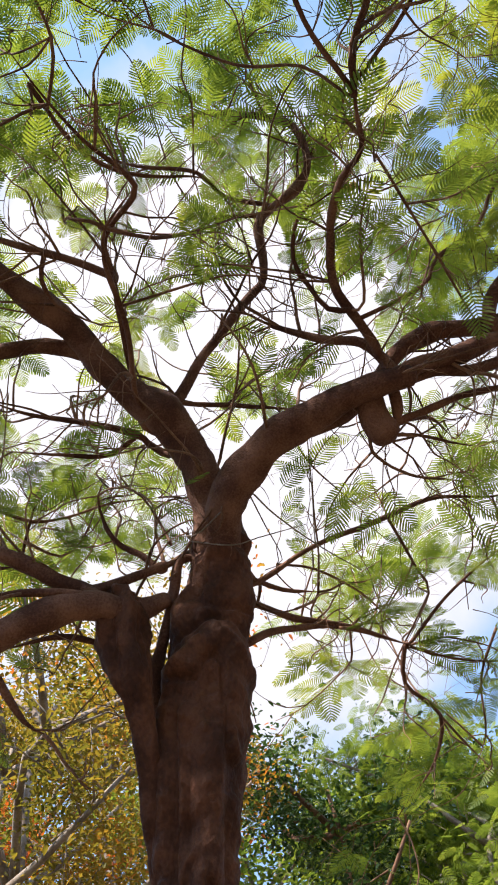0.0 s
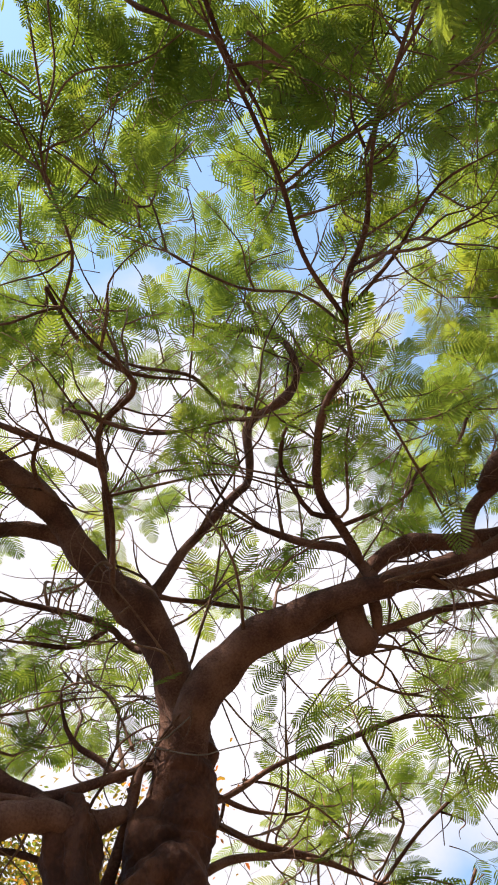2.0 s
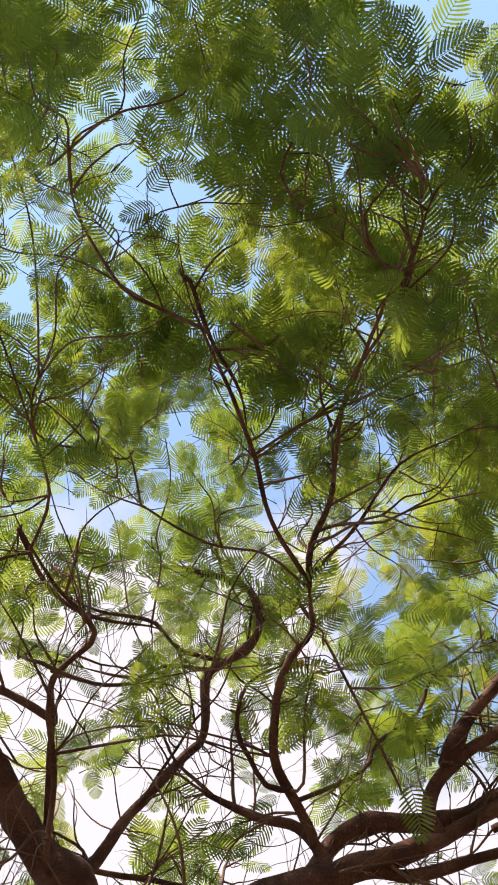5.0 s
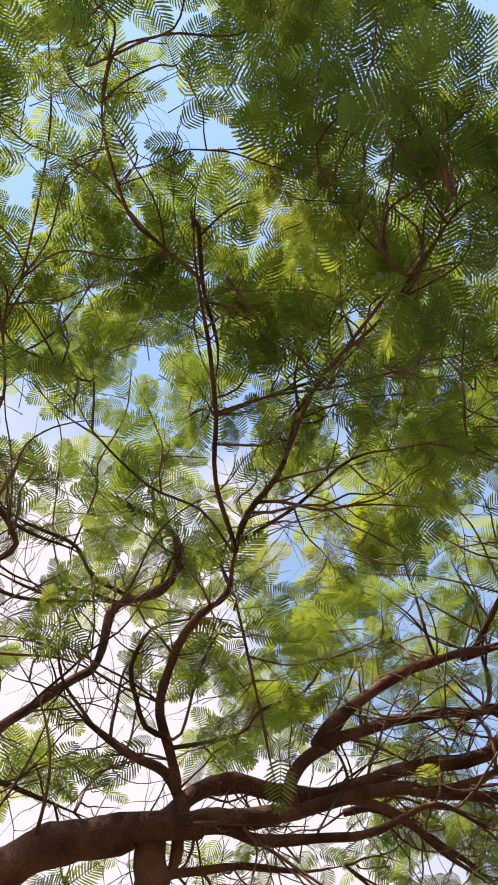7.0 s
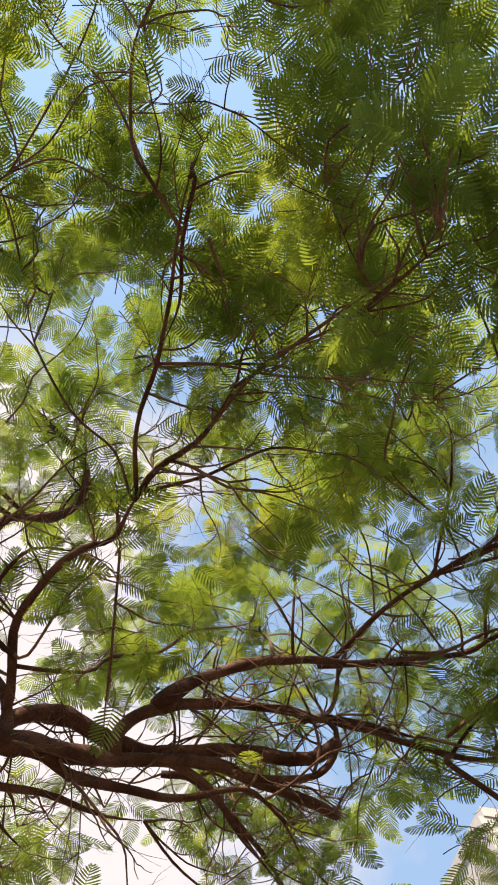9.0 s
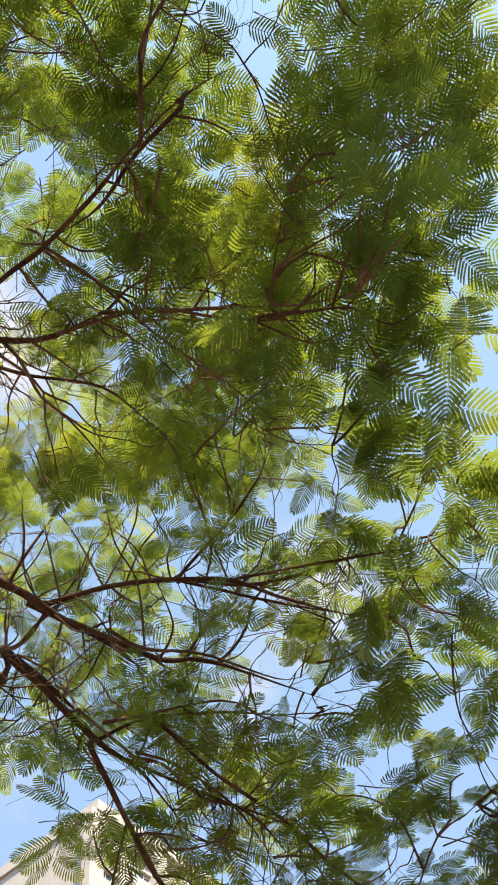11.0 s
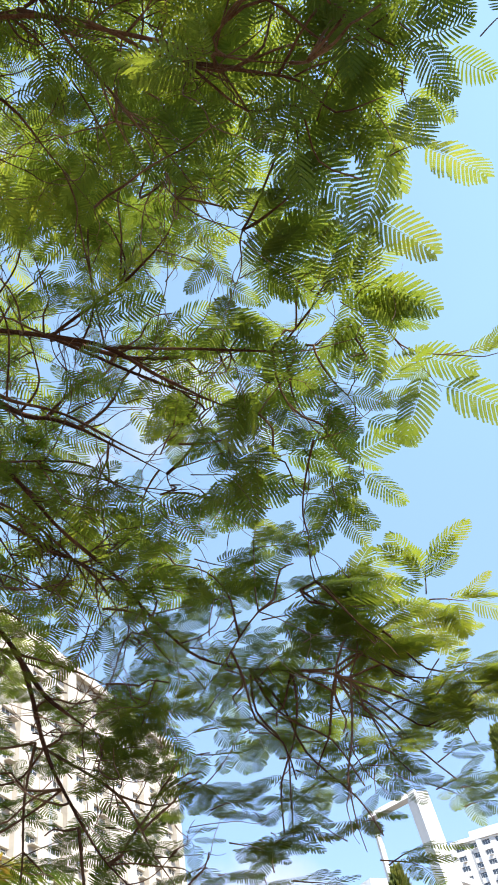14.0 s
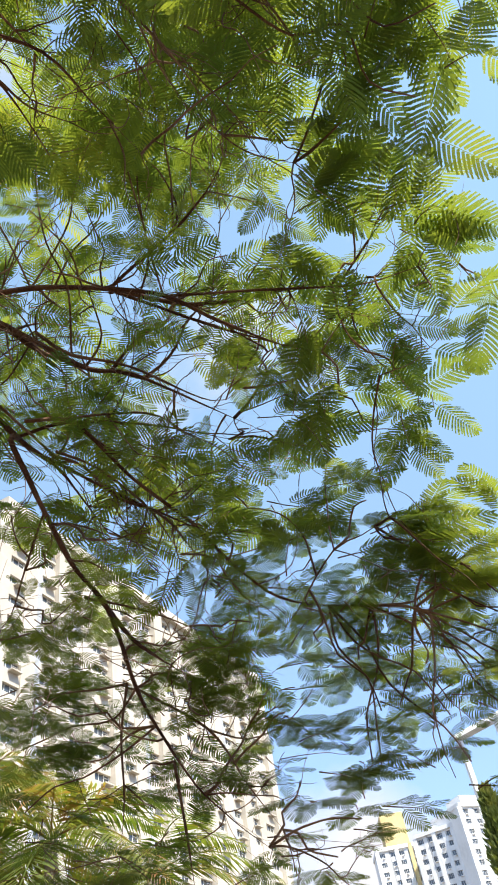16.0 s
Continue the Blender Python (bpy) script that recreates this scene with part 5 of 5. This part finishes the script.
def conifer(place, height, width, seed):
    r = np.random.default_rng(seed)
    ob = thing("conifer", place, "narrow column-shaped olive-green conifer", "tree", "conifers by the gantry")
    v, f = [], []
    tube(spline([(0, 0, -0.3), (0, 0, height * 0.5), (0, 0, height * 0.97)], 0.5), lambda s: 0.11 * (1 - 0.9 * s), 8, v, f, 0.1)
    part("trunk", mesh_of("trunk", v, f, TWIG_BARK), ob)
    vs, fs = [], []
    for _ in range(5200):
        u = r.uniform(0.06, 1.0) ** 0.8
        a = r.uniform(0, 6.28)
        w = width * (1 - u) ** 0.6 * (0.75 + 0.7 * noise.noise((math.cos(a) * 1.5, math.sin(a) * 1.5, u * height * 1.3))) * r.uniform(0.5, 1.0) ** 0.5
        q = Vector((math.cos(a) * w, math.sin(a) * w, height * u))
        way = Vector((math.cos(a) * 0.5 + r.normal(0, 0.3), math.sin(a) * 0.5 + r.normal(0, 0.3), 1.0)).normalized()
        side = way.cross(Vector(r.normal(0, 1, 3))).normalized() * r.uniform(0.035, 0.07)
        n = r.uniform(0.18, 0.34)
        i = len(vs)
        vs.extend((q, q + way * n * 0.5 - side, q + way * n, q + way * n * 0.5 + side))
        fs.append((i, i + 1, i + 2, i + 3))
    part("crown", mesh_of("crown", vs, fs, CONIFER, False), ob, kind="stuff")
    return ob


conifer(at_bearing(104.6, 24), 11.2, 1.6, 1)
conifer(at_bearing(94.9, 24), 8.3, 1.0, 2)


def palm(place, height, fronds, reach, seed, label):
    r = np.random.default_rng(seed)
    ob = thing("palm", place, label, "palm", "palms")
    v, f = [], []
    tube(spline([(0, 0, -0.2), (0.1, 0, height * 0.5), (0.05, 0.1, height)], 0.25), lambda s: 0.11 - 0.03 * s, 10, v, f, 0.1)
    part("trunk", mesh_of("trunk", v, f, PALE_BARK), ob)
    top = Vector((0.05, 0.1, height))
    for k in range(fronds):
        a, rise = k * 2.4 + r.uniform(-0.3, 0.3), r.uniform(-0.35, 1.25)
        out = Vector((math.cos(a), math.sin(a), 0))
        L = reach * r.uniform(0.8, 1.15)
        rib = [top + out * (L * s * math.cos(rise * (1 - 0.3 * s))) + Vector((0, 0, L * (s * math.sin(rise) - 0.75 * s * s))) for s in np.linspace(0, 1, 16)]
        v, f = [], []
        tube(rib, lambda s: 0.016 * (1 - 0.85 * s), 4, v, f)
        for i in range(2, 15):
            for h in (0.0, 0.33, 0.66):
                q = rib[i].lerp(rib[min(15, i + 1)], h)
                way = (rib[min(15, i + 1)] - rib[i]).normalized()
                flat = way.cross(Vector((0, 0, 1))).normalized()
                n = L * 0.30 * math.sin(math.pi * (0.12 + 0.82 * (i + h) / 15))
                for g in (1, -1):
                    tip = q + (flat * g * 0.85 + way * 0.55 + Vector((0, 0, -0.30 + r.normal(0, 0.12)))).normalized() * n
                    w = way * 0.021
                    j = len(v)
                    m = q.lerp(tip, 0.5) + Vector((0, 0, 0.05 * n))
                    v.extend((q, m - w, tip, m + w))
                    f.append((j, j + 1, j + 2, j + 3))
        part("frond", mesh_of("frond", v, f, PALM_LEAF, False), ob)
    return ob


palm(at_bearing(66, 10.5), 4.9, 17, 1.9, 4, "feather palm with arching green and dry brown fronds")
palm(at_bearing(72.5, 12.0), 4.7, 16, 1.9, 5, "feather palm with arching yellow-green fronds")
palm(at_bearing(60.0, 11.5), 5.9, 24, 2.0, 6, "feather palm with drooping dry brown fronds")


# ---- buildings ----
def tower(name, corner, along, width, depth, height, floors, bays, wall, label, crown=0.0, fin=None):
    """A block of flats: one face from the corner along a bearing, storeys of recessed windows with sills and air-conditioner ledges."""
    ob = thing(name, corner, label, "building", kind="")
    ob.rotation_euler = (0, 0, along)
    fh, bw = height / floors, width / bays
    part("wall", box_mesh("wall", (0, 0.5, -2), (width, depth, height), wall), ob)
    for i in range(bays + 1):
        pier = 0.2 * bw
        part("pier", box_mesh("pier", (i * bw - pier, -0.1 if i % 2 else -0.6, -2), (i * bw + pier, 0.497, height - 0.003), wall), ob)
    for k in range(floors + 1):
        part("floor_band", box_mesh("floor_band", (0.01, 0.0, k * fh - 0.6), (width - 0.01, 0.494, min(height - 0.01, k * fh + 0.9)), wall), ob)
    part("parapet", box_mesh("parapet", (-0.3, -0.75, height), (width + 0.3, depth + 0.3, height + 1.2), wall), ob)
    # no real recess: flat grey strips on the face imitate its shade by colour
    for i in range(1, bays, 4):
        part("recess_shade_strip", box_mesh("recess_shade_strip", (i * bw + 0.21 * bw, -0.04, -2), (i * bw + 0.36 * bw, -0.003, height - 0.3), RECESS_SHADE), ob, "flat grey strip standing in for a shaded vertical recess")
    if crown:
        part("roof_block", box_mesh("roof_block", (width * 0.25, depth * 0.2, height + 1.2), (width * 0.7, depth * 0.7, height + crown), wall), ob)
    ww, wh = bw * 0.56, fh - 1.35
    pane = box_mesh("pane", (0.06, 0.05, 0.06), (ww - 0.06, 0.09, wh - 0.06), GLASS)
    v, f = [], []
    for lo, hi in (((0, 0, 0), (0.08, 0.12, wh)), ((ww - 0.08, 0, 0), (ww, 0.12, wh)), ((0.08, 0, wh - 0.08), (ww - 0.08, 0.12, wh)), ((0.08, 0, 0), (ww - 0.08, 0.12, 0.08)),
                   ((ww * 0.36, 0.01, 0.08), (ww * 0.36 + 0.07, 0.11, wh - 0.08)), ((ww * 0.66, 0.01, 0.08), (ww * 0.66 + 0.07, 0.11, wh - 0.08)), ((ww * 0.66 + 0.07, 0.01, wh * 0.62), (ww - 0.08, 0.11, wh * 0.62 + 0.07))):
        box(v, f, lo, hi)
    frame_mesh = mesh_of("window", v, f, STEEL, False)
    hood = box_mesh("ledge", (0, 0, 0), (bw * 0.30, 0.7, 0.14), wall)
    first = max(0, floors - 20)
    for i in range(bays):
        for k in range(first, floors):
            x, z = i * bw + 0.24 * bw, k * fh + 0.9
            p = part("window", frame_mesh, ob)
            p.location = (x, 0.30, z + 0.004)
            part("pane", pane, p)
            if (i + k) % 2:
                continue
            p = part("ledge", hood, ob)
            p.location = (x + bw * 0.2, -0.65, z - 0.3)
    return ob


def slab(name, p0, p1, height, floors, bays, depth, wall, label, crown=0.0):
    a = math.atan2(p1[1] - p0[1], p1[0] - p0[0])
    return tower(name, (p0[0], p0[1], 0), a, math.hypot(p1[0] - p0[0], p1[1] - p0[1]), depth, height, floors, bays, wall, label, crown)


slab("apartment_block", at_bearing(60, 70.1)[:2], at_bearing(80.2, 119)[:2], 58.5, 24, 12, 16, CREAM, "cream-rendered slab of flats with rows of windows")
yellow = slab("apartment_tower", at_bearing(86.4, 300)[:2], at_bearing(89.0, 302)[:2], 74, 25, 4, 14, WHITE_WALL, "tall white block of flats with a yellow roof block and stripe")
part("roof_block", box_mesh("roof_block", (4.0, 0.4, 75.2), (12.4, 9, 86), YELLOW_WALL), yellow, "pale yellow roof block")
part("stripe", box_mesh("stripe", (11.2, -0.75, 10), (12.6, -0.62, 75.2), YELLOW_WALL), yellow, "yellow painted stripe")
slab("apartment_tower", at_bearing(89.1, 290)[:2], at_bearing(92.4, 284)[:2], 73, 24, 5, 16, WHITE_WALL, "tall white block of flats with rows of windows", 3.0)
slab("apartment_tower", at_bearing(92.5, 280)[:2], at_bearing(95.2, 292)[:2], 77, 25, 4, 16, WHITE_WALL, "tall white block of flats with a stepped roof", 5.0)
slab("apartment_tower", at_bearing(98.6, 290)[:2], at_bearing(104, 290)[:2], 86, 28, 6, 16, WHITE_WALL, "tall white block of flats behind the gantry", 4.0)

# white steel gantry
gantry = thing("steel_gantry", at_bearing(96.5, 40), "tall white-painted steel gantry with braced posts", "gantry")
g0 = Vector(at_bearing(96.5, 40))


def bar(name, a, b, w, round_=False):
    p, q = Vector(a) - g0, Vector(b) - g0
    v, f = [], []
    n = 12 if round_ else 4
    tube([p, p.lerp(q, 0.5), q], lambda s: w, n, v, f)
    part(name, mesh_of(name, v, f, STEEL, round_), gantry)


def on(az, el, d=40):
    q = at_bearing(az, d)
    return (q[0], q[1], 1.6 + d * math.tan(radians(el)))


def foot(az, d=40):
    return at_bearing(az, d, 0)


bar("post", foot(98.6), on(97.6, 19.6), 0.55)
bar("post", foot(94.4, 41), on(94.2, 19.0, 41), 0.16)
bar("beam", on(94.0, 19.0, 41), on(97.6, 19.7), 0.22)
bar("post", foot(100.2, 42), on(99.4, 13.6, 42), 0.4)
bar("beam", on(97.9, 14.6), on(99.6, 13.6, 42), 0.32)
bar("brace", on(96.2, 12.8), on(98.3, 14.4), 0.16, True)
bar("brace", on(96.2, 12.8), on(97.7, 11.0), 0.16, True)
bar("brace", on(96.2, 12.8), on(95.0, 13.8), 0.12, True)
bar("brace", on(96.2, 12.8), on(96.0, 10.0), 0.16, True)
bar("tie", on(96.2, 12.8), on(98.2, 12.6), 0.05, True)
